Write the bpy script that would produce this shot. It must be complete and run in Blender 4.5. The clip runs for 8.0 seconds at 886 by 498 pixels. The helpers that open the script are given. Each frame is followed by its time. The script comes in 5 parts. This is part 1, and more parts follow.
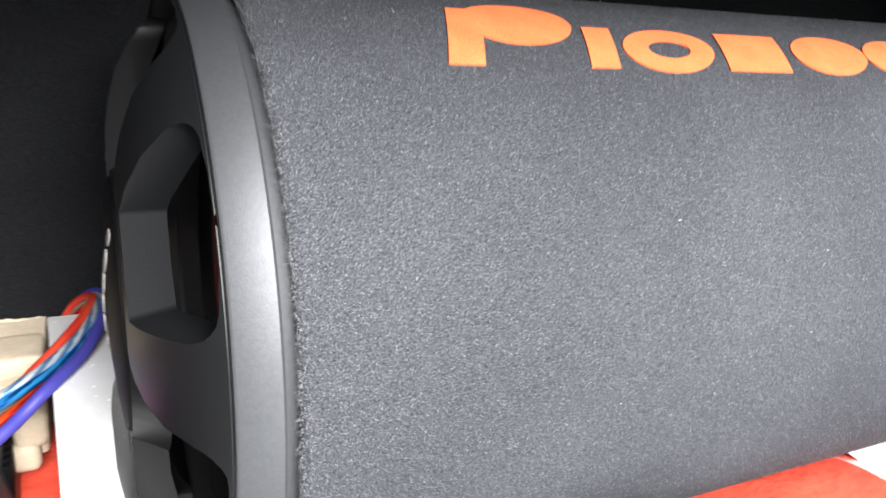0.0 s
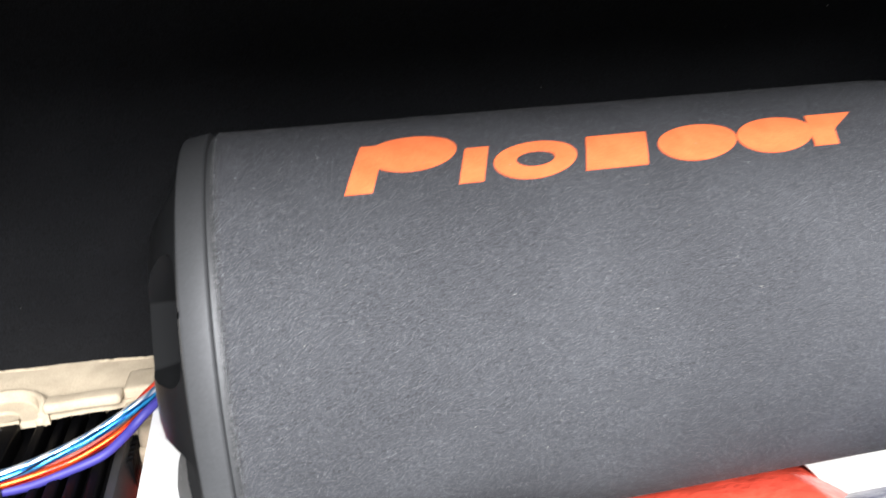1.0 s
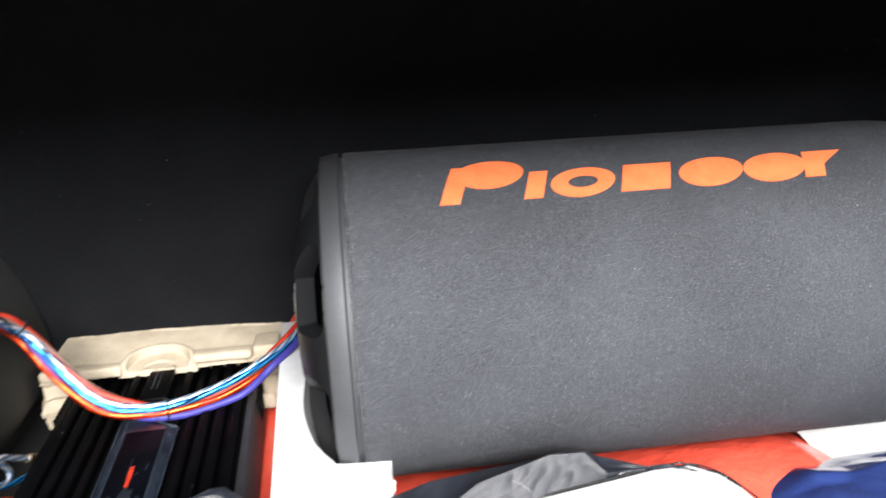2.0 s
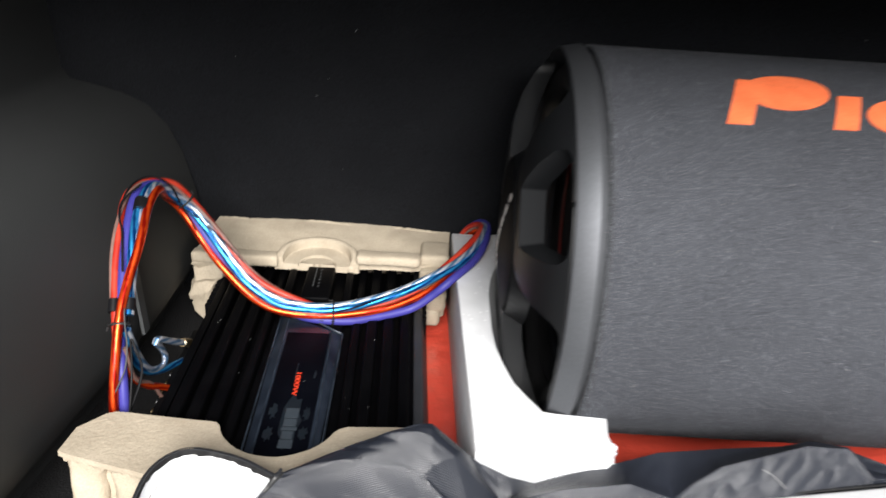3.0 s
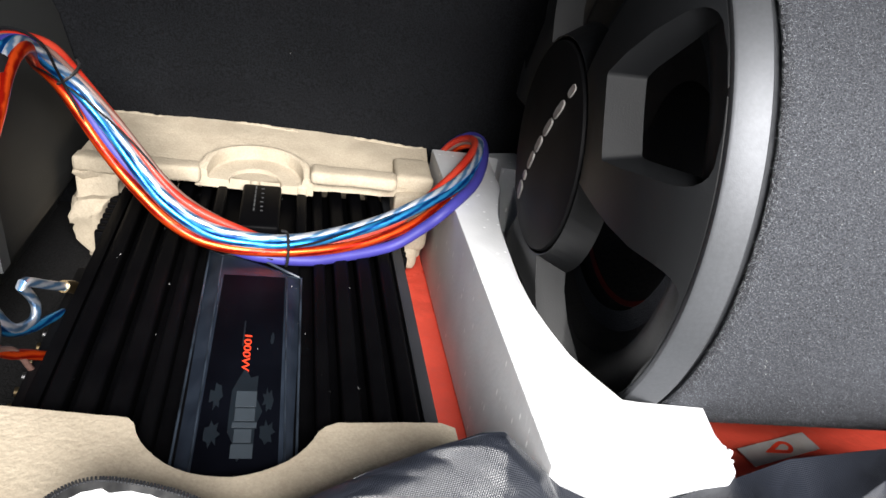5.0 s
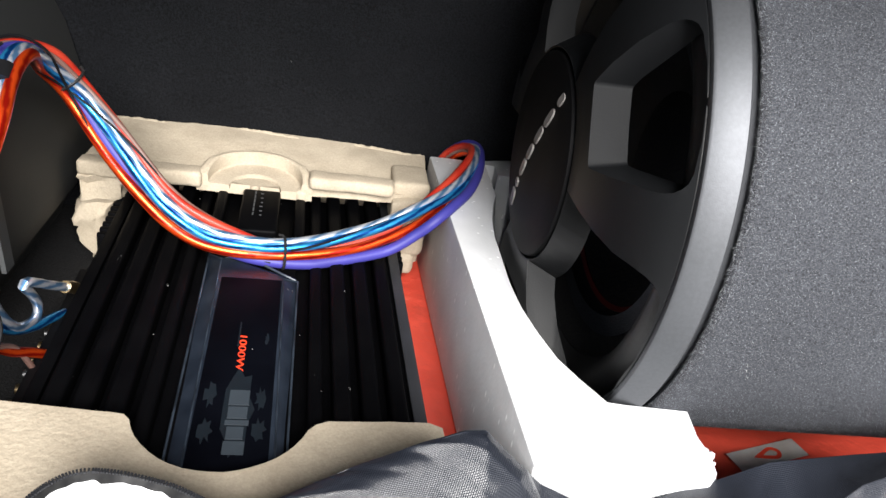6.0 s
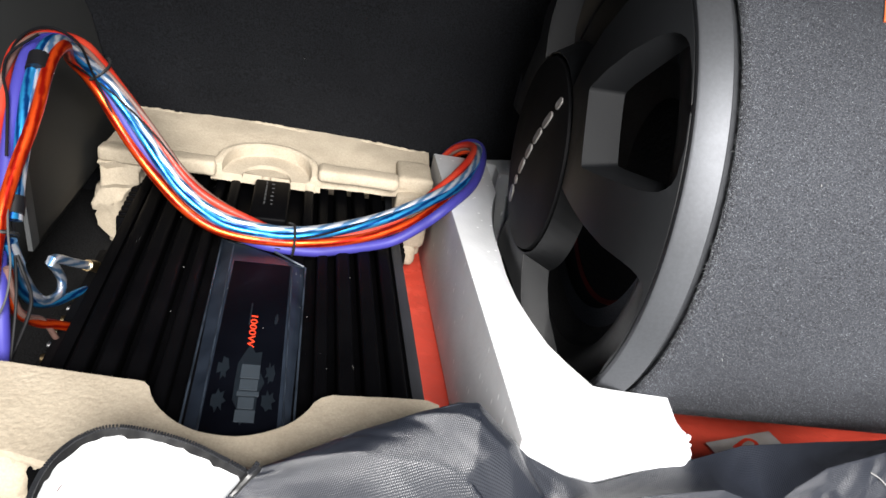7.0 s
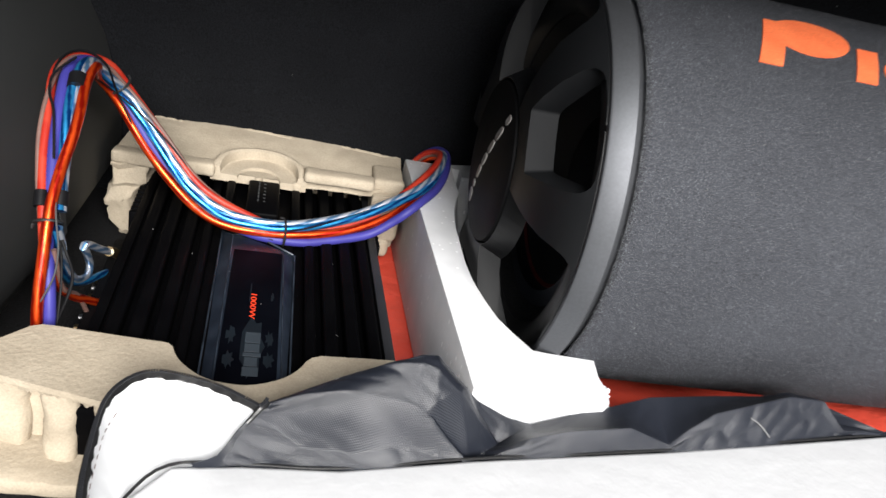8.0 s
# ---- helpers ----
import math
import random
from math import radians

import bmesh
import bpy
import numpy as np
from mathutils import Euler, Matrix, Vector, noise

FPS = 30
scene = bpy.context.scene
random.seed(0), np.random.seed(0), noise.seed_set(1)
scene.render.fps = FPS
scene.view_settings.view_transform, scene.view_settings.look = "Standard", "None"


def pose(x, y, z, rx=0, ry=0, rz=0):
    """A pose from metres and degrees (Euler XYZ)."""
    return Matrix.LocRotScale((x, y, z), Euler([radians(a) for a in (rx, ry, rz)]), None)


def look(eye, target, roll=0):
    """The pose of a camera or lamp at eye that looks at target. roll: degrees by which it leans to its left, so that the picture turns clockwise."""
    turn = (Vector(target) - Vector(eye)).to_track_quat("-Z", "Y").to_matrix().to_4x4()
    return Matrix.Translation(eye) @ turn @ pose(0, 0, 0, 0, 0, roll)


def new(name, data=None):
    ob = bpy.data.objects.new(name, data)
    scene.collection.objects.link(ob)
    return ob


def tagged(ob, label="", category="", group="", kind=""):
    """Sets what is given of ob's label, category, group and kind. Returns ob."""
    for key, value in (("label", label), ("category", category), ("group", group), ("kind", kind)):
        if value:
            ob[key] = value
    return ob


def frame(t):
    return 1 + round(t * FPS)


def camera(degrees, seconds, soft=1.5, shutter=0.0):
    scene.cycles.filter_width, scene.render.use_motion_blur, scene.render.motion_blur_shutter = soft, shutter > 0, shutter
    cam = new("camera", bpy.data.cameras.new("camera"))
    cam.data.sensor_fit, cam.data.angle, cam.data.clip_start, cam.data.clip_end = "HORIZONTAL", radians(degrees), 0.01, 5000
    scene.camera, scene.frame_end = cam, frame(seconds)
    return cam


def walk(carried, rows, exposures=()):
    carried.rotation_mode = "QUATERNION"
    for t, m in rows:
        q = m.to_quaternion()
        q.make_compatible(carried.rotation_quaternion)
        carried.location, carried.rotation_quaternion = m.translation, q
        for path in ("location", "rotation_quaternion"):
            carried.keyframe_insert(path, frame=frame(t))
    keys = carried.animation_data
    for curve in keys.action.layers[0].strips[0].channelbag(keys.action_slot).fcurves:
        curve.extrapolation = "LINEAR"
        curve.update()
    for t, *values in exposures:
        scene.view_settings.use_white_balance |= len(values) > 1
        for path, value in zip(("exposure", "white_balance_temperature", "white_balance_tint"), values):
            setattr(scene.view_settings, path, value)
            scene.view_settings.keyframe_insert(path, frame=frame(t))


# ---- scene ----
cam = camera(60.94, 8.0, soft=1.5, shutter=0.4)
# seconds, eye, target, roll
PATH = [
    (0.0, (0.0009, 0.0088, 0.4609), (0.2117, 0.4322, 0.2988), 4.28),
    (0.5, (0.0546, -0.0776, 0.5016), (0.1836, 0.3768, 0.3378), 1.99),
    (1.0, (0.1136, -0.1627, 0.5485), (0.2074, 0.3021, 0.3898), -2.96),
    (1.2, (0.1347, -0.1820, 0.5564), (0.2286, 0.2866, 0.4094), -4.65),
    (2.3, (0.0582, -0.3471, 0.6153), (0.0917, 0.1179, 0.4346), -2.83),
    (2.5, (0.0533, -0.3056, 0.6152), (0.0750, 0.1532, 0.4178), -3.66),
    (3.0, (-0.0529, -0.2060, 0.5610), (-0.0460, 0.2473, 0.3501), 3.78),
    (3.5, (-0.1210, -0.0886, 0.4743), (-0.0854, 0.3624, 0.2614), 8.39),
    (4.0, (-0.1327, -0.0130, 0.4350), (-0.0653, 0.4259, 0.2052), 8.85),
    (4.5, (-0.1339, -0.0146, 0.4566), (-0.0607, 0.4258, 0.2314), 8.30),
    (5.0, (-0.1321, -0.0318, 0.4564), (-0.0434, 0.3985, 0.2176), 10.62),
    (5.2, (-0.1275, -0.0330, 0.4578), (-0.0425, 0.3977, 0.2181), 10.50),
    (6.3, (-0.1240, -0.0485, 0.4640), (-0.0405, 0.3855, 0.2302), 10.85),
    (6.5, (-0.1264, -0.0532, 0.4677), (-0.0406, 0.3802, 0.2336), 11.33),
    (7.0, (-0.1289, -0.0709, 0.4694), (-0.0458, 0.3626, 0.2345), 12.46),
    (7.5, (-0.1271, -0.1023, 0.4781), (-0.0432, 0.3324, 0.2457), 13.35),
    (8.0, (-0.1431, -0.1616, 0.5077), (-0.0412, 0.2710, 0.2786), 14.00),
]
EXPOSURES = [(0.0, 1.86), (0.5, 1.45), (1.2, 1.5), (2.3, 1.38), (3.0, 0.95), (3.5, 1.05), (4.0, 1.05), (4.5, 1.1), (5.0, 1.3), (6.5, 1.25), (7.5, 1.1), (8.0, 0.82)]
walk(cam, [(t, look(eye, target, roll)) for t, eye, target, roll in PATH], EXPOSURES)

# ---- light ----
world = bpy.data.worlds.new("sky")
scene.world = world
world.use_nodes = True
wn = world.node_tree.nodes
sky = wn.new("ShaderNodeTexSky")
sky.sky_type, sky.sun_disc = "NISHITA", False
sky.sun_elevation, sky.sun_rotation = radians(32), radians(172)
world.node_tree.links.new(sky.outputs[0], wn["Background"].inputs[0])
wn["Background"].inputs[1].default_value = 0.030
sun_data = bpy.data.lights.new("sun", "SUN")
sun_data.energy, sun_data.angle, sun_data.color = 5.0, radians(34), (1.0, 0.975, 0.945)
sun = new("sun", sun_data)
sun.matrix_world = look((0.42, -1.95, 1.68), (0.1, 0.35, 0.2))

# ---- materials ----


def material(name, base, rough=0.6, other=None, size=40.0, detail=4.0, grain=0.0, grain_size=600.0, bump=0.0, bump_size=300.0,
             metal=0.0, coat=0.0, sheen=0.0, spec=0.5, sharp=(0.35, 0.65), through_light=0.0, rough_spread=0.1, grain_span=(0.3, 0.7)):
    """A surface with a broad variation from base to other, a fine grain of the value, and relief."""
    m = bpy.data.materials.new(name)
    m.use_nodes = True
    nt = m.node_tree
    p = nt.nodes["Principled BSDF"]
    co = nt.nodes.new("ShaderNodeTexCoord")
    other = other or tuple(c * 0.8 for c in base)
    broad = nt.nodes.new("ShaderNodeTexNoise")
    broad.inputs["Scale"].default_value, broad.inputs["Detail"].default_value = size, detail
    nt.links.new(co.outputs["Object"], broad.inputs["Vector"])
    ramp = nt.nodes.new("ShaderNodeMapRange")
    ramp.inputs[1].default_value, ramp.inputs[2].default_value = sharp
    nt.links.new(broad.outputs["Fac"], ramp.inputs[0])
    mix = nt.nodes.new("ShaderNodeMix")
    mix.data_type = "RGBA"
    mix.inputs[6].default_value, mix.inputs[7].default_value = (*base, 1), (*other, 1)
    nt.links.new(ramp.outputs[0], mix.inputs[0])
    colour = mix.outputs[2]
    fine = nt.nodes.new("ShaderNodeTexNoise")
    fine.inputs["Scale"].default_value, fine.inputs["Detail"].default_value = grain_size, 2.0
    nt.links.new(co.outputs["Object"], fine.inputs["Vector"])
    if grain:
        lift = nt.nodes.new("ShaderNodeMapRange")
        lift.inputs[1].default_value, lift.inputs[2].default_value = grain_span
        lift.inputs[3].default_value, lift.inputs[4].default_value = 1 - grain, 1 + grain
        nt.links.new(fine.outputs["Fac"], lift.inputs[0])
        times = nt.nodes.new("ShaderNodeVectorMath")
        times.operation = "SCALE"
        nt.links.new(colour, times.inputs[0])
        nt.links.new(lift.outputs[0], times.inputs["Scale"])
        colour = times.outputs[0]
    nt.links.new(colour, p.inputs["Base Color"])
    spread = nt.nodes.new("ShaderNodeMapRange")
    spread.inputs[3].default_value, spread.inputs[4].default_value = max(rough - rough_spread, 0.02), min(rough + rough_spread, 1)
    nt.links.new(broad.outputs["Fac"], spread.inputs[0])
    nt.links.new(spread.outputs[0], p.inputs["Roughness"])
    p.inputs["Metallic"].default_value = metal
    p.inputs["Coat Weight"].default_value = coat
    p.inputs["Coat Roughness"].default_value = 0.08
    p.inputs["Sheen Weight"].default_value = sheen
    p.inputs["Specular IOR Level"].default_value = spec
    if through_light:
        p.inputs["Transmission Weight"].default_value = through_light
    if bump:
        relief = nt.nodes.new("ShaderNodeTexNoise")
        relief.inputs["Scale"].default_value, relief.inputs["Detail"].default_value = bump_size, 3.0
        nt.links.new(co.outputs["Object"], relief.inputs["Vector"])
        b = nt.nodes.new("ShaderNodeBump")
        b.inputs["Strength"].default_value, b.inputs["Distance"].default_value = bump, 0.6 / bump_size
        nt.links.new(relief.outputs["Fac"], b.inputs["Height"])
        nt.links.new(b.outputs[0], p.inputs["Normal"])
    return m


def nodes_of(m):
    return m.node_tree, m.node_tree.nodes, m.node_tree.nodes["Principled BSDF"]


def strand_material(name, one, two, rough, turns, pitch, metal=0.5):
    """A clear jacket over twisted strands of wire: two tones that run round the cable."""
    m = bpy.data.materials.new(name)
    m.use_nodes = True
    nt, n, p = nodes_of(m)
    uv = n.new("ShaderNodeUVMap")
    sep = n.new("ShaderNodeSeparateXYZ")
    nt.links.new(uv.outputs[0], sep.inputs[0])
    a = n.new("ShaderNodeMath")
    a.operation, a.inputs[1].default_value = "MULTIPLY", turns
    nt.links.new(sep.outputs[0], a.inputs[0])
    b = n.new("ShaderNodeMath")
    b.operation, b.inputs[1].default_value = "MULTIPLY", 1.0 / pitch
    nt.links.new(sep.outputs[1], b.inputs[0])
    s = n.new("ShaderNodeMath")
    s.operation = "ADD"
    nt.links.new(a.outputs[0], s.inputs[0])
    nt.links.new(b.outputs[0], s.inputs[1])
    f = n.new("ShaderNodeMath")
    f.operation = "PINGPONG"
    f.inputs[1].default_value = 0.5
    nt.links.new(s.outputs[0], f.inputs[0])
    g = n.new("ShaderNodeTexNoise")
    g.inputs["Scale"].default_value = 160
    co = n.new("ShaderNodeTexCoord")
    nt.links.new(co.outputs["Object"], g.inputs["Vector"])
    h = n.new("ShaderNodeMath")
    h.operation = "MULTIPLY_ADD"
    h.inputs[1].default_value, h.inputs[2].default_value = 0.5, -0.25
    nt.links.new(g.outputs["Fac"], h.inputs[0])
    k = n.new("ShaderNodeMath")
    k.operation = "ADD"
    nt.links.new(f.outputs[0], k.inputs[0])
    nt.links.new(h.outputs[0], k.inputs[1])
    r = n.new("ShaderNodeMapRange")
    r.inputs[1].default_value, r.inputs[2].default_value = 0.12, 0.36
    nt.links.new(k.outputs[0], r.inputs[0])
    mix = n.new("ShaderNodeMix")
    mix.data_type = "RGBA"
    mix.inputs[6].default_value, mix.inputs[7].default_value = (*one, 1), (*two, 1)
    nt.links.new(r.outputs[0], mix.inputs[0])
    nt.links.new(mix.outputs[2], p.inputs["Base Color"])
    p.inputs["Roughness"].default_value, p.inputs["Metallic"].default_value = rough, metal
    p.inputs["Coat Weight"].default_value, p.inputs["Coat Roughness"].default_value = 0.10, 0.10
    p.inputs["Specular IOR Level"].default_value = 0.35
    bump = n.new("ShaderNodeBump")
    bump.inputs["Strength"].default_value, bump.inputs["Distance"].default_value = 0.25, 0.0006
    nt.links.new(f.outputs[0], bump.inputs["Height"])
    nt.links.new(bump.outputs[0], p.inputs["Normal"])
    return m


def woven(name, base, rough, count, sheen=0.2):
    """Woven nylon: fine crossing threads."""
    m = material(name, base, rough, tuple(c * 1.25 for c in base), size=14, bump=0.0, sheen=sheen)
    nt, n, p = nodes_of(m)
    uv = n.new("ShaderNodeUVMap")
    hs = []
    for lean in (0.75, -0.75):
        along = n.new("ShaderNodeVectorMath")
        along.operation = "DOT_PRODUCT"
        along.inputs[1].default_value = (0.7, lean * 0.94, 0.0)
        nt.links.new(uv.outputs[0], along.inputs[0])
        w = n.new("ShaderNodeTexWave")
        w.wave_type, w.bands_direction = "BANDS", "X"
        w.inputs["Scale"].default_value = count
        nt.links.new(along.outputs["Value"], w.inputs["Vector"])
        hs.append(w.outputs["Fac"])
    even = []
    for h in hs:
        sub = n.new("ShaderNodeMath")
        sub.operation, sub.inputs[1].default_value = "SUBTRACT", 0.5
        nt.links.new(h, sub.inputs[0])
        even.append(sub.outputs[0])
    both = n.new("ShaderNodeMath")
    both.operation = "MULTIPLY"
    nt.links.new(even[0], both.inputs[0])
    nt.links.new(even[1], both.inputs[1])
    mul = n.new("ShaderNodeMath")
    mul.operation, mul.inputs[1].default_value, mul.inputs[2].default_value = "MULTIPLY_ADD", 2.0, 0.5
    nt.links.new(both.outputs[0], mul.inputs[0])
    crease = n.new("ShaderNodeTexNoise")
    crease.inputs["Scale"].default_value, crease.inputs["Detail"].default_value = 26, 5
    co = n.new("ShaderNodeTexCoord")
    nt.links.new(co.outputs["Object"], crease.inputs["Vector"])
    b0 = n.new("ShaderNodeBump")
    b0.inputs["Strength"].default_value, b0.inputs["Distance"].default_value = 0.14, 0.004
    nt.links.new(crease.outputs["Fac"], b0.inputs["Height"])
    b = n.new("ShaderNodeBump")
    b.inputs["Strength"].default_value, b.inputs["Distance"].default_value = 0.4, 0.0005
    nt.links.new(mul.outputs[0], b.inputs["Height"])
    thread = n.new("ShaderNodeMapRange")
    thread.inputs[3].default_value, thread.inputs[4].default_value = 0.87, 1.14
    nt.links.new(mul.outputs[0], thread.inputs[0])
    tone = n.new("ShaderNodeVectorMath")
    tone.operation = "SCALE"
    nt.links.new(p.inputs["Base Color"].links[0].from_socket, tone.inputs[0])
    nt.links.new(thread.outputs[0], tone.inputs["Scale"])
    nt.links.new(tone.outputs[0], p.inputs["Base Color"])
    nt.links.new(b0.outputs[0], b.inputs["Normal"])
    nt.links.new(b.outputs[0], p.inputs["Normal"])
    return m


TUBE_CARPET = material("grey_tube_carpet", (0.0495, 0.0530, 0.0618), 0.9, (0.0400, 0.0426, 0.0500), size=9, grain=0.6, grain_size=1300, grain_span=(0.32, 0.68), bump=0.7, bump_size=1200, sheen=0.0, spec=0.2)
WALL_CARPET = material("black_wall_carpet", (0.0056, 0.0062, 0.0077), 0.95, (0.0047, 0.0052, 0.0065), size=14, detail=6, grain=0.55, grain_size=800, grain_span=(0.36, 0.64), bump=1.0, bump_size=420, spec=0.15)
# grey of the unseen shelf, chosen to bounce light onto the upper wall
SHELF_BOUNCE = material("grey_bounce_shelf", (0.15, 0.155, 0.165), 0.95, (0.12, 0.125, 0.135), size=20, grain=0.4, grain_size=700, bump=0.6, bump_size=500, spec=0.15)
FLOOR_CARPET = material("black_floor_carpet", (0.0055, 0.0055, 0.006), 0.95, (0.009, 0.009, 0.0095), size=9, grain=0.6, grain_size=700, bump=0.9, bump_size=500, spec=0.2)
SIDE_PLASTIC = material("dark_grey_trim_plastic", (0.0285, 0.0297, 0.0302), 0.6, (0.0240, 0.0252, 0.0255), size=5, bump=0.25, bump_size=900, spec=0.4)
RIM_PLASTIC = material("grey_satin_plastic", (0.094, 0.099, 0.108), 0.52, (0.090, 0.094, 0.103), size=12, bump=0.12, bump_size=1400, grain=0.06, grain_size=500, spec=0.5, metal=0.7)
GRILLE_PLASTIC = material("black_satin_plastic", (0.0074, 0.0080, 0.0090), 0.42, (0.0062, 0.0067, 0.0076), size=14, bump=0.15, bump_size=1200, spec=0.28)
CAP_PLASTIC = material("black_matt_cap", (0.003, 0.003, 0.0036), 0.6, (0.004, 0.004, 0.0046), size=20, bump=0.2, bump_size=900, spec=0.1)
CONE_BLACK = material("black_paper_cone", (0.010, 0.010, 0.011), 0.7, (0.014, 0.014, 0.015), size=60, bump=0.3, bump_size=300)
SURROUND = material("black_rubber_surround", (0.016, 0.016, 0.017), 0.5, (0.022, 0.022, 0.023), size=40, bump=0.1, bump_size=400)
CONE_RED = material("dark_red_ring_paint", (0.20, 0.010, 0.007), 0.5)
LOGO_ORANGE = material("orange_print", (0.90, 0.190, 0.062), 0.75, (0.84, 0.155, 0.048), size=60, grain=0.18, grain_size=1100, bump=0.7, bump_size=800)
LOGO_GREY = material("silver_grey_print", (0.30, 0.285, 0.275), 0.4, (0.20, 0.19, 0.185), size=200)
AMP_BLACK = material("black_anodised_metal", (0.0015, 0.0015, 0.0019), 0.5, (0.0022, 0.0022, 0.0026), size=30, grain=0.2, grain_size=900, bump=0.12, bump_size=900, spec=0.035)
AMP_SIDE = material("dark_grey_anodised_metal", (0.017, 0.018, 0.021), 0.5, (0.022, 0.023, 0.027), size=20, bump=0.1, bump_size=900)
GLOSS_BLACK = material("gloss_black_acrylic", (0.0010, 0.0012, 0.0022), 0.52, (0.0024, 0.0029, 0.0050), size=20, spec=0.02, rough_spread=0.05)
ACRYLIC_EDGE = material("pale_acrylic_edge", (0.032, 0.043, 0.060), 0.4, (0.010, 0.014, 0.020), size=45, sharp=(0.4, 0.6))
SMOKE_EDGE = material("smoky_blue_acrylic", (0.0060, 0.0085, 0.0140), 0.36, (0.020, 0.027, 0.040), size=24, spec=0.16, rough_spread=0.08)
PRINT_GREY = material("slate_grey_print", (0.038, 0.048, 0.059), 0.35, (0.034, 0.043, 0.053), size=90)
PRINT_DIM = material("dim_slate_print", (0.0085, 0.0125, 0.0170), 0.4, (0.006, 0.009, 0.013), size=90)
PRINT_RED = material("red_print", (0.85, 0.06, 0.02), 0.4, (0.75, 0.05, 0.02), size=90)
BRASS = material("tarnished_brass", (0.55, 0.40, 0.20), 0.3, (0.4, 0.3, 0.18), size=150, metal=1.0)
STEEL = material("bright_steel", (0.55, 0.55, 0.56), 0.25, (0.45, 0.45, 0.46), size=150, metal=1.0)
PULP = material("beige_moulded_pulp", (0.447, 0.385, 0.297), 0.95, (0.388, 0.331, 0.252), size=42, detail=9, grain=0.08, grain_size=700, bump=0.34, bump_size=330, spec=0.15)
CARTON_RED = material("glossy_red_film", (0.84, 0.10, 0.06), 0.30, (0.76, 0.082, 0.05), size=10, bump=0.25, bump_size=40, coat=0.8, spec=0.5)
CARTON_WHITE = material("white_printed_card", (0.78, 0.78, 0.77), 0.4, (0.70, 0.70, 0.70), size=12, bump=0.1, bump_size=60)
LABEL_WHITE = material("white_label_paper", (0.42, 0.38, 0.36), 0.6, (0.5, 0.48, 0.46), size=60)
BLUE_PLASTIC = material("navy_blue_film", (0.018, 0.036, 0.15), 0.22, (0.024, 0.046, 0.19), size=12, bump=0.15, bump_size=30, coat=0.6)
LINING = material("white_silver_lining", (0.72, 0.73, 0.745), 0.42, (0.70, 0.71, 0.725), size=22, bump=0.06, bump_size=70, spec=0.5)
NYLON = woven("black_nylon", (0.0118, 0.0140, 0.0205), 0.34, 205.0, 0.0)
NYLON.node_tree.nodes["Principled BSDF"].inputs["Specular IOR Level"].default_value = 0.60
ZIP_BLACK = material("black_zip_plastic", (0.012, 0.012, 0.013), 0.35, (0.02, 0.02, 0.02), size=300)
CABLE_RED = strand_material("clear_red_cable", (0.34, 0.008, 0.003), (0.86, 0.085, 0.012), 0.30, 4, 0.060, 0.75)
CABLE_ORANGE = strand_material("copper_red_cable", (0.33, 0.018, 0.009), (0.39, 0.036, 0.018), 0.45, 1, 0.05, 0.0)
CABLE_BLUE = strand_material("clear_blue_cable", (0.003, 0.050, 0.22), (0.035, 0.33, 0.72), 0.28, 4, 0.040, 0.75)
CABLE_SILVER = strand_material("clear_silver_cable", (0.10, 0.22, 0.40), (0.66, 0.70, 0.78), 0.28, 3, 0.022, 0.7)
CABLE_VIOLET = material("violet_pvc", (0.042, 0.039, 0.24), 0.5, (0.035, 0.032, 0.20), size=40, spec=0.3)
CABLE_COPPER = material("brown_pink_pvc", (0.17, 0.095, 0.078), 0.5, (0.13, 0.072, 0.06), size=60)
CABLE_BLACK = material("black_pvc", (0.006, 0.006, 0.007), 0.5, (0.008, 0.008, 0.009), size=60, spec=0.12)
TAPE_BLACK = material("black_tape", (0.005, 0.005, 0.006), 0.45, (0.007, 0.007, 0.008), size=80, spec=0.2)
BEIGE_TRIM = material("beige_trim_plastic", (0.62, 0.56, 0.44), 0.6, (0.55, 0.5, 0.4), size=15, bump=0.2, bump_size=500)
STRAP_GREY = material("pale_grey_plastic", (0.060, 0.063, 0.065), 0.45, (0.050, 0.052, 0.054), size=40)
BODY_PAINT = material("grey_car_paint", (0.25, 0.26, 0.28), 0.3, (0.24, 0.25, 0.27), size=3, coat=0.8)
ASPHALT = material("asphalt", (0.055, 0.055, 0.055), 0.9, (0.04, 0.04, 0.04), size=3, grain=0.3, grain_size=200, bump=0.5, bump_size=120)


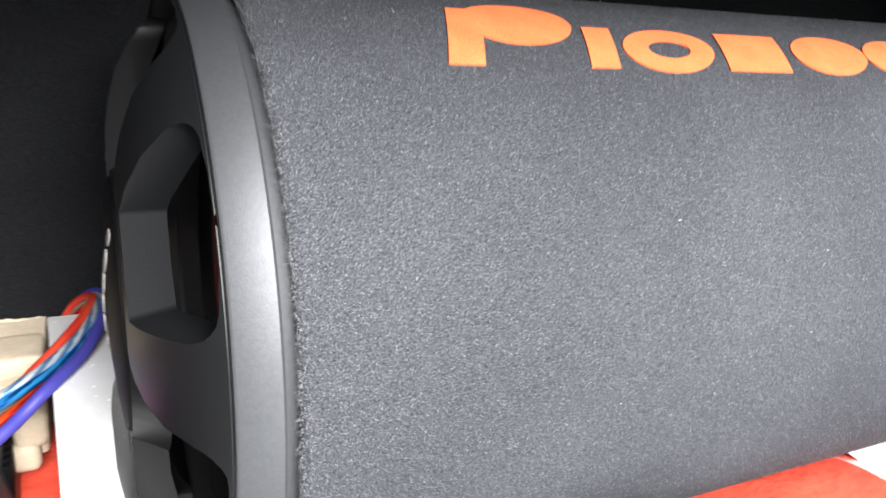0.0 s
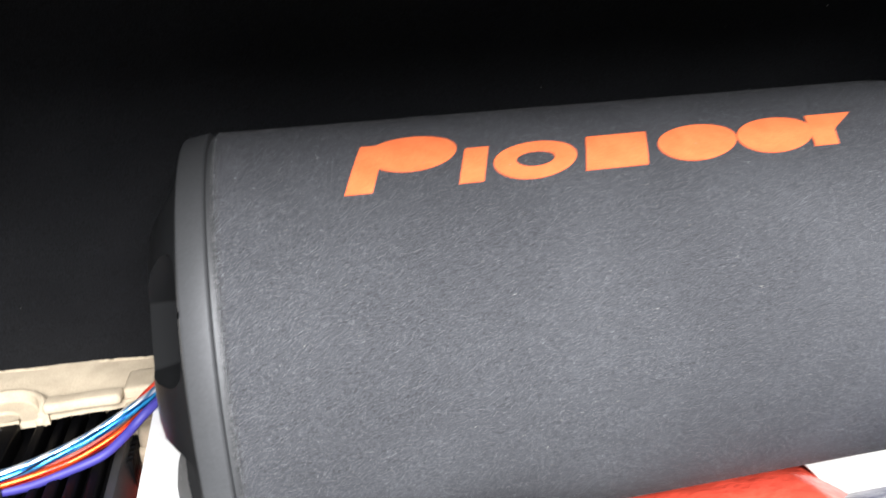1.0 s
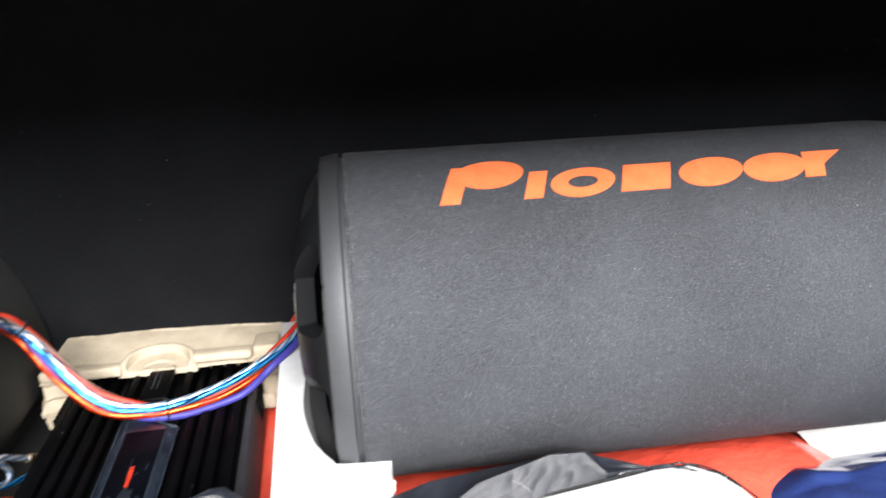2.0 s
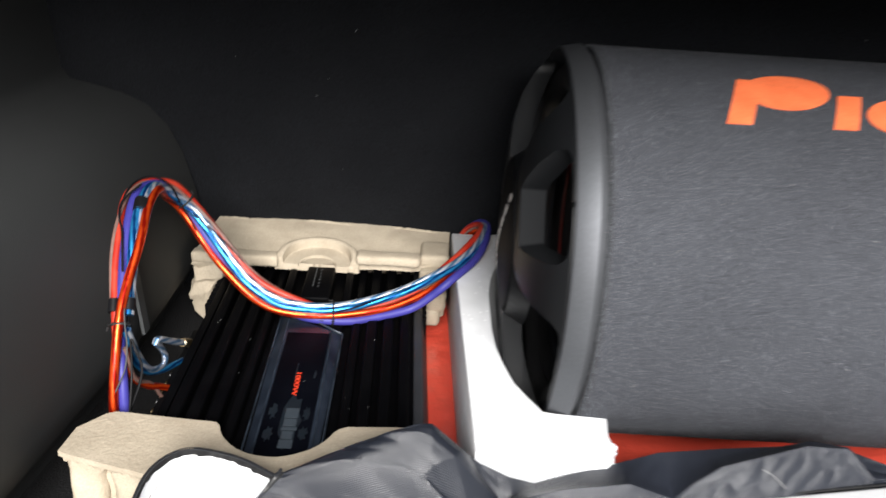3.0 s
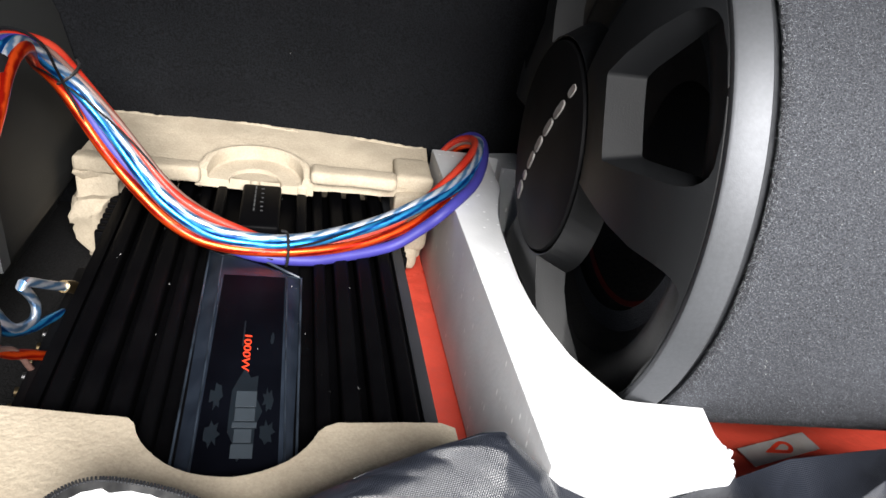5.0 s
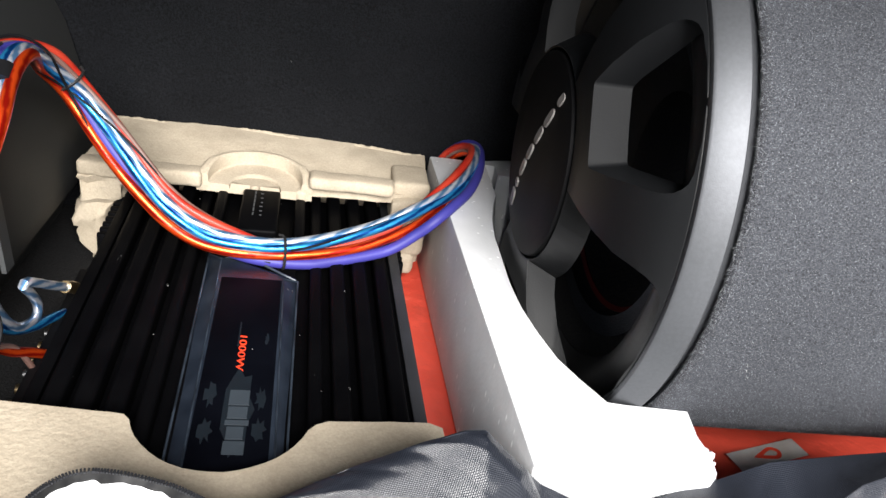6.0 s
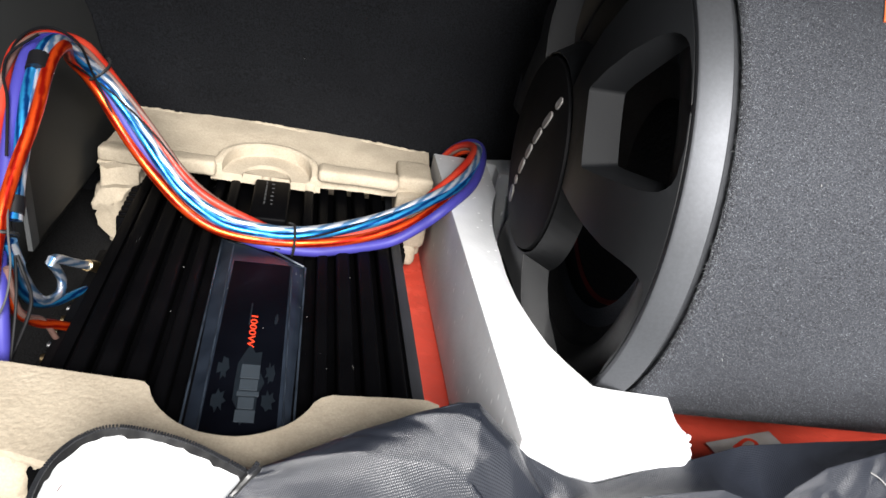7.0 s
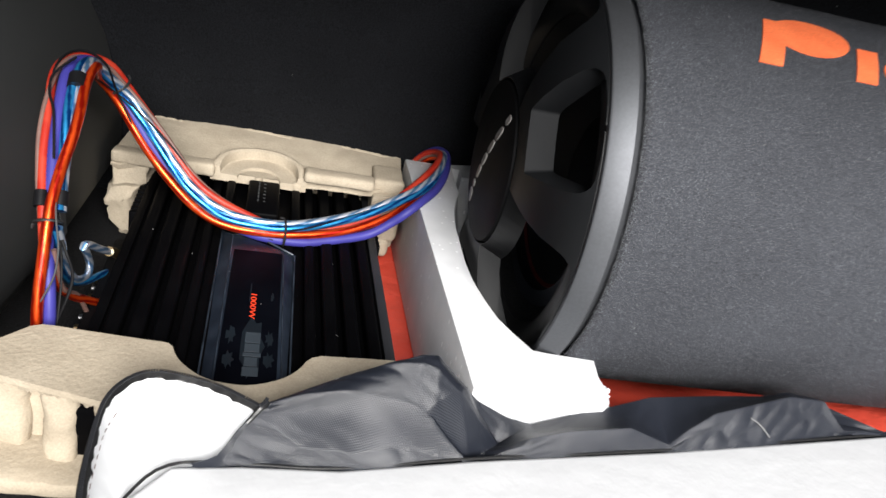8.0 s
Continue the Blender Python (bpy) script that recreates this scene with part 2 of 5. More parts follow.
def styrofoam():
    """White bead foam: cells of a few millimetres with fine joints."""
    m = material("white_bead_foam", (0.72, 0.73, 0.75), 0.75, (0.64, 0.65, 0.67), size=25, bump=0.0, spec=0.3)
    nt, n, p = nodes_of(m)
    co = n.new("ShaderNodeTexCoord")
    v = n.new("ShaderNodeTexVoronoi")
    v.inputs["Scale"].default_value = 330
    nt.links.new(co.outputs["Object"], v.inputs["Vector"])
    d = n.new("ShaderNodeTexNoise")
    d.inputs["Scale"].default_value = 45
    nt.links.new(co.outputs["Object"], d.inputs["Vector"])
    add = n.new("ShaderNodeMath")
    add.operation = "ADD"
    nt.links.new(v.outputs["Distance"], add.inputs[0])
    nt.links.new(d.outputs["Fac"], add.inputs[1])
    b = n.new("ShaderNodeBump")
    b.inputs["Strength"].default_value, b.inputs["Distance"].default_value = 0.12, 0.0010
    b.invert = True
    dots = n.new("ShaderNodeTexVoronoi")
    dots.inputs["Scale"].default_value = 120
    stretch = n.new("ShaderNodeMapping")
    stretch.inputs["Scale"].default_value = (1, 1, 0.45)
    nt.links.new(co.outputs["Object"], stretch.inputs[0])
    nt.links.new(stretch.outputs[0], dots.inputs["Vector"])
    pick = n.new("ShaderNodeMapRange")
    pick.inputs[1].default_value, pick.inputs[2].default_value = 0.16, 0.08
    nt.links.new(dots.outputs["Distance"], pick.inputs[0])
    speck = n.new("ShaderNodeMix")
    speck.data_type = "RGBA"
    speck.inputs[7].default_value = (0.95, 0.96, 0.97, 1)
    nt.links.new(p.inputs["Base Color"].links[0].from_socket, speck.inputs[6])
    nt.links.new(pick.outputs[0], speck.inputs[0])
    nt.links.new(speck.outputs[2], p.inputs["Base Color"])
    nt.links.new(add.outputs[0], b.inputs["Height"])
    nt.links.new(b.outputs[0], p.inputs["Normal"])
    return m


FOAM = styrofoam()


def pile_material(name, dark, light):
    """Fibres, each of its own grey."""
    m = material(name, dark, 0.8, spec=0.3)
    nt, n, p = nodes_of(m)
    g = n.new("ShaderNodeNewGeometry")
    r = n.new("ShaderNodeValToRGB")
    r.color_ramp.elements[0].color, r.color_ramp.elements[1].color = (*dark, 1), (*light, 1)
    r.color_ramp.elements[0].position = 0.5
    nt.links.new(g.outputs["Random Per Island"], r.inputs[0])
    nt.links.new(r.outputs[0], p.inputs["Base Color"])
    return m


PILE = pile_material("grey_fibres", (0.018, 0.0192, 0.0216), (0.31, 0.322, 0.35))
LINT = pile_material("pale_lint", (0.16, 0.16, 0.16), (0.48, 0.48, 0.47))

# ---- building helpers ----
PLACE = {}


def thing(name, label, category, at=(0, 0, 0), turn=0.0, group="", kind=""):
    """An Empty at the base of a thing that its parts hang from."""
    ob = new(name)
    ob.empty_display_size = 0.02
    ob.matrix_basis = pose(*at, 0, 0, turn)
    PLACE[ob] = ob.matrix_basis.copy()
    return tagged(ob, label, category, group, kind)


def smooth(me, degrees=35):
    for p in me.polygons:
        p.use_smooth = True
    if me.polygons:
        me.set_sharp_from_angle(angle=radians(degrees))


def part(name, bm, mat, parent=None, label="", local=False, sharp=35):
    """Links a bmesh as one mesh object; its coordinates are the world's, or with local=True its thing's."""
    me = bpy.data.meshes.new(name)
    if bm.faces:
        bmesh.ops.recalc_face_normals(bm, faces=bm.faces)
    bm.to_mesh(me)
    bm.free()
    me.materials.append(mat)
    smooth(me, sharp)
    ob = new(name, me)
    if parent is not None:
        ob.parent = parent
        if not local:
            ob.matrix_parent_inverse = PLACE[parent].inverted()
            PLACE[ob] = Matrix()
        else:
            PLACE[ob] = PLACE[parent].copy()
    else:
        PLACE[ob] = Matrix()
    if label:
        ob["label"] = label
    return ob


def box(x0, x1, y0, y1, z0, z1, bevel=0.0, segments=2):
    bm = bmesh.new()
    bmesh.ops.create_cube(bm, size=1.0)
    for v in bm.verts:
        v.co = Vector(((x0 + x1) / 2 + v.co.x * (x1 - x0), (y0 + y1) / 2 + v.co.y * (y1 - y0), (z0 + z1) / 2 + v.co.z * (z1 - z0)))
    if bevel:
        bmesh.ops.bevel(bm, geom=bm.edges[:], offset=bevel, segments=segments, profile=0.5, affect="EDGES")
    return bm


def join(*parts):
    out = bmesh.new()
    for b in parts:
        me = bpy.data.meshes.new("joined")
        b.to_mesh(me)
        b.free()
        out.from_mesh(me)
        bpy.data.meshes.remove(me)
    return out


def prism(outline, z0, z1, bevel=0.0, top=None):
    """An upright prism on a plan outline of (x, y); top(x, y) gives a varying height."""
    bm = bmesh.new()
    low = [bm.verts.new((x, y, z0)) for x, y in outline]
    high = [bm.verts.new((x, y, top(x, y) if top else z1)) for x, y in outline]
    n = len(outline)
    for i in range(n):
        bm.faces.new((low[i], low[(i + 1) % n], high[(i + 1) % n], high[i]))
    bm.faces.new(low[::-1])
    bm.faces.new(high)
    bmesh.ops.recalc_face_normals(bm, faces=bm.faces)
    if bevel:
        edges = [e for e in bm.edges if any(v in high for v in e.verts)]
        bmesh.ops.bevel(bm, geom=edges, offset=bevel, segments=2, profile=0.5, affect="EDGES")
    return bm


def lathe(profile, axis_y, axis_z, steps=128, closed=False):
    """A turned body round an axis along x: profile of (x, radius)."""
    bm = bmesh.new()
    rings = []
    for x, r in profile:
        if r < 1e-6:
            rings.append([bm.verts.new((x, axis_y, axis_z))])
        else:
            rings.append([bm.verts.new((x, axis_y - r * math.cos(a), axis_z + r * math.sin(a))) for a in (2 * math.pi * k / steps for k in range(steps))])
    pairs = list(zip(rings, rings[1:])) + ([(rings[-1], rings[0])] if closed else [])
    for a, b in pairs:
        for k in range(steps):
            q = (k + 1) % steps
            if len(a) == 1 and len(b) == 1:
                continue
            if len(a) == 1:
                bm.faces.new((a[0], b[k], b[q]))
            elif len(b) == 1:
                bm.faces.new((a[k], a[q], b[0]))
            else:
                bm.faces.new((a[k], a[q], b[q], b[k]))
    return bm


def spline(points, step=0.004):
    """A smooth line through points (Catmull-Rom), as closely spaced vectors."""
    p = [Vector(q) for q in points]
    p = [p[0] * 2 - p[1]] + p + [p[-1] * 2 - p[-2]]
    out = []
    for i in range(1, len(p) - 2):
        n = max(2, int((p[i + 1] - p[i]).length / step))
        for k in range(n):
            t = k / n
            out.append(0.5 * (2 * p[i] + (p[i + 1] - p[i - 1]) * t + (2 * p[i - 1] - 5 * p[i] + 4 * p[i + 1] - p[i + 2]) * t * t
                              + (3 * p[i] - p[i - 1] - 3 * p[i + 1] + p[i + 2]) * t ** 3))
    out.append(p[-2])
    return out


def frames_along(line):
    """For each point of a line: its tangent and two directions across it, carried along without twist."""
    tang = [(line[min(i + 1, len(line) - 1)] - line[max(i - 1, 0)]).normalized() for i in range(len(line))]
    side = tang[0].orthogonal().normalized()
    out = []
    for t in tang:
        side = (side - t * side.dot(t)).normalized()
        out.append((t, side, t.cross(side)))
    return out


def sweep(line, radius, sides=12, cap=True):
    """A round cable along a line, with UVs: round it and along it in metres."""
    bm = bmesh.new()
    uvl = bm.loops.layers.uv.new("UVMap")
    rings, run, lens = [], 0.0, []
    for i, (c, (t, a, b)) in enumerate(zip(line, frames_along(line))):
        if i:
            run += (c - line[i - 1]).length
        lens.append(run)
        r = radius(i / (len(line) - 1)) if callable(radius) else radius
        rings.append([bm.verts.new(c + (a * math.cos(w) + b * math.sin(w)) * r) for w in (2 * math.pi * k / sides for k in range(sides))])
    for i in range(len(rings) - 1):
        for k in range(sides):
            q = (k + 1) % sides
            f = bm.faces.new((rings[i][k], rings[i][q], rings[i + 1][q], rings[i + 1][k]))
            for loop, uv in zip(f.loops, ((k / sides, lens[i]), ((k + 1) / sides, lens[i]), ((k + 1) / sides, lens[i + 1]), (k / sides, lens[i + 1]))):
                loop[uvl].uv = uv
    if cap:
        bm.faces.new(rings[0][::-1])
        bm.faces.new(rings[-1])
    return bm


def sheet(fn, nu, nv, thick=0.0, scale=(1, 1)):
    """A surface fn(u, v) over the unit square, with UVs, given some thickness."""
    bm = bmesh.new()
    uvl = bm.loops.layers.uv.new("UVMap")
    g = [[bm.verts.new(fn(i / nu, j / nv)) for j in range(nv + 1)] for i in range(nu + 1)]
    for i in range(nu):
        for j in range(nv):
            f = bm.faces.new((g[i][j], g[i + 1][j], g[i + 1][j + 1], g[i][j + 1]))
            for loop, (a, b) in zip(f.loops, ((i, j), (i + 1, j), (i + 1, j + 1), (i, j + 1))):
                loop[uvl].uv = (a / nu * scale[0], b / nv * scale[1])
    if thick:
        bm.normal_update()
        way = -thick if sum(v.normal.z for row in g for v in row) > 0 else thick
        low = [[bm.verts.new(v.co + v.normal * way) for v in row] for row in g]
        for i in range(nu):
            for j in range(nv):
                bm.faces.new((low[i][j], low[i][j + 1], low[i + 1][j + 1], low[i + 1][j]))
        rim = [(i, 0) for i in range(nu)] + [(nu, j) for j in range(nv)] + [(i, nv) for i in range(nu, 0, -1)] + [(0, j) for j in range(nv, 0, -1)]
        for (a, b), (c, d) in zip(rim, rim[1:] + rim[:1]):
            bm.faces.new((g[a][b], low[a][b], low[c][d], g[c][d]))
    return bm


def lerp_table(table, x):
    """Smooth reading of a short table of (x, values...) at x."""
    if x <= table[0][0]:
        return table[0][1:]
    for a, b in zip(table, table[1:]):
        if x <= b[0]:
            t = (x - a[0]) / (b[0] - a[0])
            t = t * t * (3 - 2 * t)
            return tuple(p + (q - p) * t for p, q in zip(a[1:], b[1:]))
    return table[-1][1:]


def roughen(bm, amount, size, seed=0.0):
    """Uneven faces and edges, as moulded or torn things have."""
    for v in bm.verts:
        n = noise.noise_vector(v.co * size + Vector((seed, seed * 2, -seed)))
        v.co += n * amount
    return bm


def subdivided(bm, longest):
    """Cuts long edges, so that a body can be roughened."""
    for _ in range(6):
        long = [e for e in bm.edges if e.calc_length() > longest]
        if not long:
            break
        bmesh.ops.subdivide_edges(bm, edges=long, cuts=1, use_grid_fill=True)
        bmesh.ops.triangulate(bm, faces=[f for f in bm.faces if len(f.verts) > 4])
    return bm


def carved(ob, cutters, solver="EXACT"):
    """Cuts the cutters' bodies out of a mesh object."""
    deps = bpy.context.evaluated_depsgraph_get()
    mods = []
    for c in cutters:
        m = ob.modifiers.new("cut", "BOOLEAN")
        m.operation, m.object, m.solver = "DIFFERENCE", c, solver
        mods.append(m)
    deps.update()
    me = bpy.data.meshes.new_from_object(ob.evaluated_get(bpy.context.evaluated_depsgraph_get()))
    mat = ob.data.materials[0]
    ob.modifiers.clear()
    ob.data = me
    me.materials.clear()
    me.materials.append(mat)
    smooth(me, 35)
    for c in cutters:
        bpy.data.objects.remove(c)
    return ob

# ---- the boot: floor, walls, added shelf out of view ----
CY, CZ = 0.404, 0.295  # axis of the loudspeaker tube
FLOOR = 0.118


def boot():
    fl = part("floor", subdivided(box(-0.62, 0.95, -0.42, 0.66, FLOOR - 0.05, FLOOR), 0.2), FLOOR_CARPET)
    tagged(fl, "black carpeted boot floor", "floor", kind="structure")
    bm = box(-0.62, 0.95, 0.605, 0.64, FLOOR - 0.05, 0.671)
    for v in bm.verts:
        v.co.y -= 0.05 * (v.co.z - 0.12)
    tagged(part("wall_back", bm, WALL_CARPET), "black carpeted rear seat back", "wall", kind="structure")
    profile = [(-0.60, 0.02), (-0.352, 0.02), (-0.350, 0.122), (-0.335, 0.148), (-0.3205, 0.170), (-0.3190, 0.188), (-0.320, 0.215), (-0.326, 0.250), (-0.336, 0.288), (-0.350, 0.318), (-0.370, 0.340), (-0.395, 0.352),
               (-0.425, 0.359), (-0.449, 0.364), (-0.456, 0.375), (-0.459, 0.42), (-0.468, 0.66), (-0.60, 0.66)]
    bm = bmesh.new()
    rows = []
    for k in range(25):
        y = 0.594 - 1.152 * k / 24
        slide = 0.10 * max(0.0, (0.42 - y)) ** 1.2
        rows.append([bm.verts.new((x - (slide if x > -0.55 else 0), y, z)) for x, z in profile])
    for a, b in zip(rows, rows[1:]):
        for i in range(len(profile)):
            j = (i + 1) % len(profile)
            bm.faces.new((a[i], a[j], b[j], b[i]))
    bm.faces.new(rows[0])
    bm.faces.new(rows[-1][::-1])
    tagged(part("wall_left", bm, SIDE_PLASTIC, sharp=50), "dark grey plastic side trim with wheel arch bulge", "wall", kind="structure")
    tagged(part("wall_right", box(0.83, 0.95, -0.558, 0.575, FLOOR, 0.66, 0.01), SIDE_PLASTIC), "dark grey plastic side trim", "wall", kind="structure")
    # added out of view: its front edge shades the tube top from the sun
    tagged(part("ceiling", box(-0.62, 0.95, -0.01, 0.66, 0.672, 0.70, 0.006), SHELF_BOUNCE), "unseen grey shelf added over the boot to shade and bounce light", "shelf", kind="structure")
    tagged(part("sill", box(-0.62, 0.95, -0.60, -0.422, -0.20, FLOOR + 0.03, 0.02, 3), BODY_PAINT), "grey painted loading sill", "sill", kind="structure")
    tagged(part("trim", box(-0.462, -0.342, 0.52, 0.578, 0.588, 0.64, 0.006), BEIGE_TRIM), "beige plastic pillar trim", "trim", kind="structure")
    tagged(part("underbody", box(-0.60, 0.93, -0.41, 0.65, -0.452, FLOOR - 0.0505), SIDE_PLASTIC), "plain dark underbody below the boot floor", "car body", kind="structure")
    bm = bmesh.new()
    bmesh.ops.create_grid(bm, x_segments=8, y_segments=8, size=400)
    bmesh.ops.translate(bm, vec=(0, 0, -0.45), verts=bm.verts)
    tagged(part("ground", bm, ASPHALT), "grey asphalt ground behind the car", "ground", kind="structure")


boot()

# ---- the loudspeaker tube ----


def on_tube(x, degrees, lift=0.0):
    r = 0.1655 + lift
    return Vector((x, CY - r * math.cos(radians(degrees)), CZ + r * math.sin(radians(degrees))))


def strip_shape(left, right, d0, d1, rows=14):
    """A solid shape printed on the tube, between two edges left(d) and right(d)."""
    bm = bmesh.new()
    prev = None
    for k in range(rows + 1):
        d = d0 + (d1 - d0) * k / rows
        row = []
        for x in (left(d), right(d)):
            row.append((bm.verts.new(on_tube(x, d, 0.0008)), bm.verts.new(on_tube(x, d, -0.0010))))
        if prev:
            (a, a2), (b, b2) = prev
            (c, c2), (e, e2) = row
            for f in ((a, b, e, c), (a2, c2, e2, b2), (a, c, c2, a2), (b, b2, e2, e)):
                bm.faces.new(f)
        else:
            bm.faces.new((row[0][0], row[0][1], row[1][1], row[1][0]))
        prev = row
    bm.faces.new((prev[0][0], prev[1][0], prev[1][1], prev[0][1]))
    return bm


def ellipse_shape(cx, cd, rx, rd, lean=0.0, hole=None):
    """An ellipse, or a ring, printed on the tube."""
    bm = bmesh.new()
    n, m = 40, 4
    inner = hole or (0.0, 0.0)
    rows = []
    for j in range(m + 1):
        t = j / m
        a, b = inner[0] + (rx - inner[0]) * t, inner[1] + (rd - inner[1]) * t
        if a == 0:
            rows.append([bm.verts.new(on_tube(cx, cd, 0.0008))])
        else:
            rows.append([bm.verts.new(on_tube(cx + a * math.cos(w) + lean * b * math.sin(w), cd + b * math.sin(w), 0.0008)) for w in (2 * math.pi * k / n for k in range(n))])
    for p, q in zip(rows, rows[1:]):
        for k in range(n):
            s = (k + 1) % n
            bm.faces.new((p[0], q[k], q[s]) if len(p) == 1 else (p[k], q[k], q[s], p[s]))
    bm.normal_update()
    bmesh.ops.solidify(bm, geom=bm.faces[:], thickness=0.0016)
    return bm


def rounded(points, radius, steps=5):
    """A closed outline with rounded corners; radius per corner."""
    out = []
    n = len(points)
    for i, p in enumerate(points):
        p, a, b = Vector(p), Vector(points[i - 1]), Vector(points[(i + 1) % n])
        r = radius[i]
        if r <= 0:
            out.append(p)
            continue
        s, e = p + (a - p).normalized() * r, p + (b - p).normalized() * r
        for k in range(steps + 1):
            t = k / steps
            out.append(s * (1 - t) ** 2 + p * 2 * t * (1 - t) + e * t * t)
    return out


def opening_cutter(centre, inner, wide, slope, narrow, outer, outer_wide, radius, round_hub=False):
    """A tapered body through the grille: inner edge at radius inner at the face, moving out with depth."""
    bm = bmesh.new()
    rings = []
    for x in (-0.03, 0.012, 0.03, 0.075):
        d = x - 0.012
        r0, w0 = inner + slope * max(d, -0.01), wide - narrow * max(d, -0.01)
        o, w1 = outer + 0.15 * d, outer_wide - 0.4 * narrow * d
        crown = 0.1572 + 0.10 * d - o
        mid = [(o + crown * (1 - s * s), w1 * s) for s in (-0.72, -0.4, 0, 0.4, 0.72)]
        hub = [(math.sqrt(r0 * r0 - (w0 * s) ** 2), w0 * s) for s in (1.0, 0.75, 0.5, 0.25, 0, -0.25, -0.5, -0.75, -1.0)] if round_hub else [(r0, w0), (r0, -w0)]
        soft = [0.0] * len(hub) if round_hub else [0.002, 0.002]
        outline = rounded([(o, -w1), *mid, (o, w1), *hub], [radius, 0, 0, 0, 0, 0, radius] + soft)
        ring = []
        for u, v in outline:
            a = radians(centre)
            ring.append(bm.verts.new((x, CY - (u * math.cos(a) - v * math.sin(a)), CZ + (u * math.sin(a) + v * math.cos(a)))))
        rings.append(ring)
    n = len(rings[0])
    for a, b in zip(rings, rings[1:]):
        for k in range(n):
            bm.faces.new((a[k], a[(k + 1) % n], b[(k + 1) % n], b[k]))
    bm.faces.new(rings[0][::-1])
    bm.faces.new(rings[-1])
    bmesh.ops.recalc_face_normals(bm, faces=bm.faces)
    me = bpy.data.meshes.new("cutter")
    bm.to_mesh(me)
    bm.free()
    return new("cutter", me)


def fibres(name, count, place, length, width, mat, parent, label, seed, lie_along=0.0):
    """Many short flat fibres in one mesh; place(u, v) gives arrays of roots and of the ways out of the surface. lie_along: how much they lean along x."""
    rng = np.random.default_rng(seed)
    root, out = place(rng.random(count), rng.random(count))
    lie = rng.normal(size=(count, 3)) * np.array([1 + lie_along, 1, 1])
    lie -= out * np.sum(lie * out, axis=1, keepdims=True)
    lie /= np.linalg.norm(lie, axis=1, keepdims=True)
    rise, reach = rng.uniform(0.1, 0.7, (count, 1)), rng.uniform(0.6, 1.0, (count, 1))
    tip = root + (lie * reach + out * rise) * length * rng.uniform(0.5, 1.3, (count, 1))
    side = np.cross(lie, out) * width
    verts = np.stack([root - side, root + side, tip], axis=1).reshape(-1, 3)
    me = bpy.data.meshes.new(name)
    me.vertices.add(count * 3)
    me.vertices.foreach_set("co", verts.astype(np.float32).ravel())
    me.loops.add(count * 3)
    me.loops.foreach_set("vertex_index", np.arange(count * 3, dtype=np.int32))
    me.polygons.add(count)
    me.polygons.foreach_set("loop_start", np.arange(0, count * 3, 3, dtype=np.int32))
    me.update(calc_edges=True)
    me.materials.append(mat)
    ob = new(name, me)
    if parent is not None:
        ob.parent = parent
        ob.matrix_parent_inverse = PLACE[parent].inverted()
    return tagged(ob, label, kind="stuff")


def tube_place(x, degrees, radius):
    """Roots on the tube at x and an angle above the front, and the ways out there."""
    d = np.radians(degrees)
    out = np.stack([np.zeros_like(d), -np.cos(d), np.sin(d)], axis=1)
    return np.stack([x, np.full_like(x, CY), np.full_like(x, CZ)], axis=1) + out * radius, out


def carpet_pile(tube):
    fibres("pile_fuzz", 600000, lambda u, v: tube_place(0.0655 + 0.56 * u ** 1.2, -55 + 170 * v, 0.1654), 0.0012, 0.00007, PILE, tube, "short grey carpet fibres", 5, 0.25)
    fibres("edge_fuzz", 9000, lambda u, v: tube_place(0.0640 + 0.0022 * u, -60 + 250 * v, 0.1640), 0.0034, 0.00007, PILE, tube, "frayed carpet edge at the trim ring", 6, 1.0)


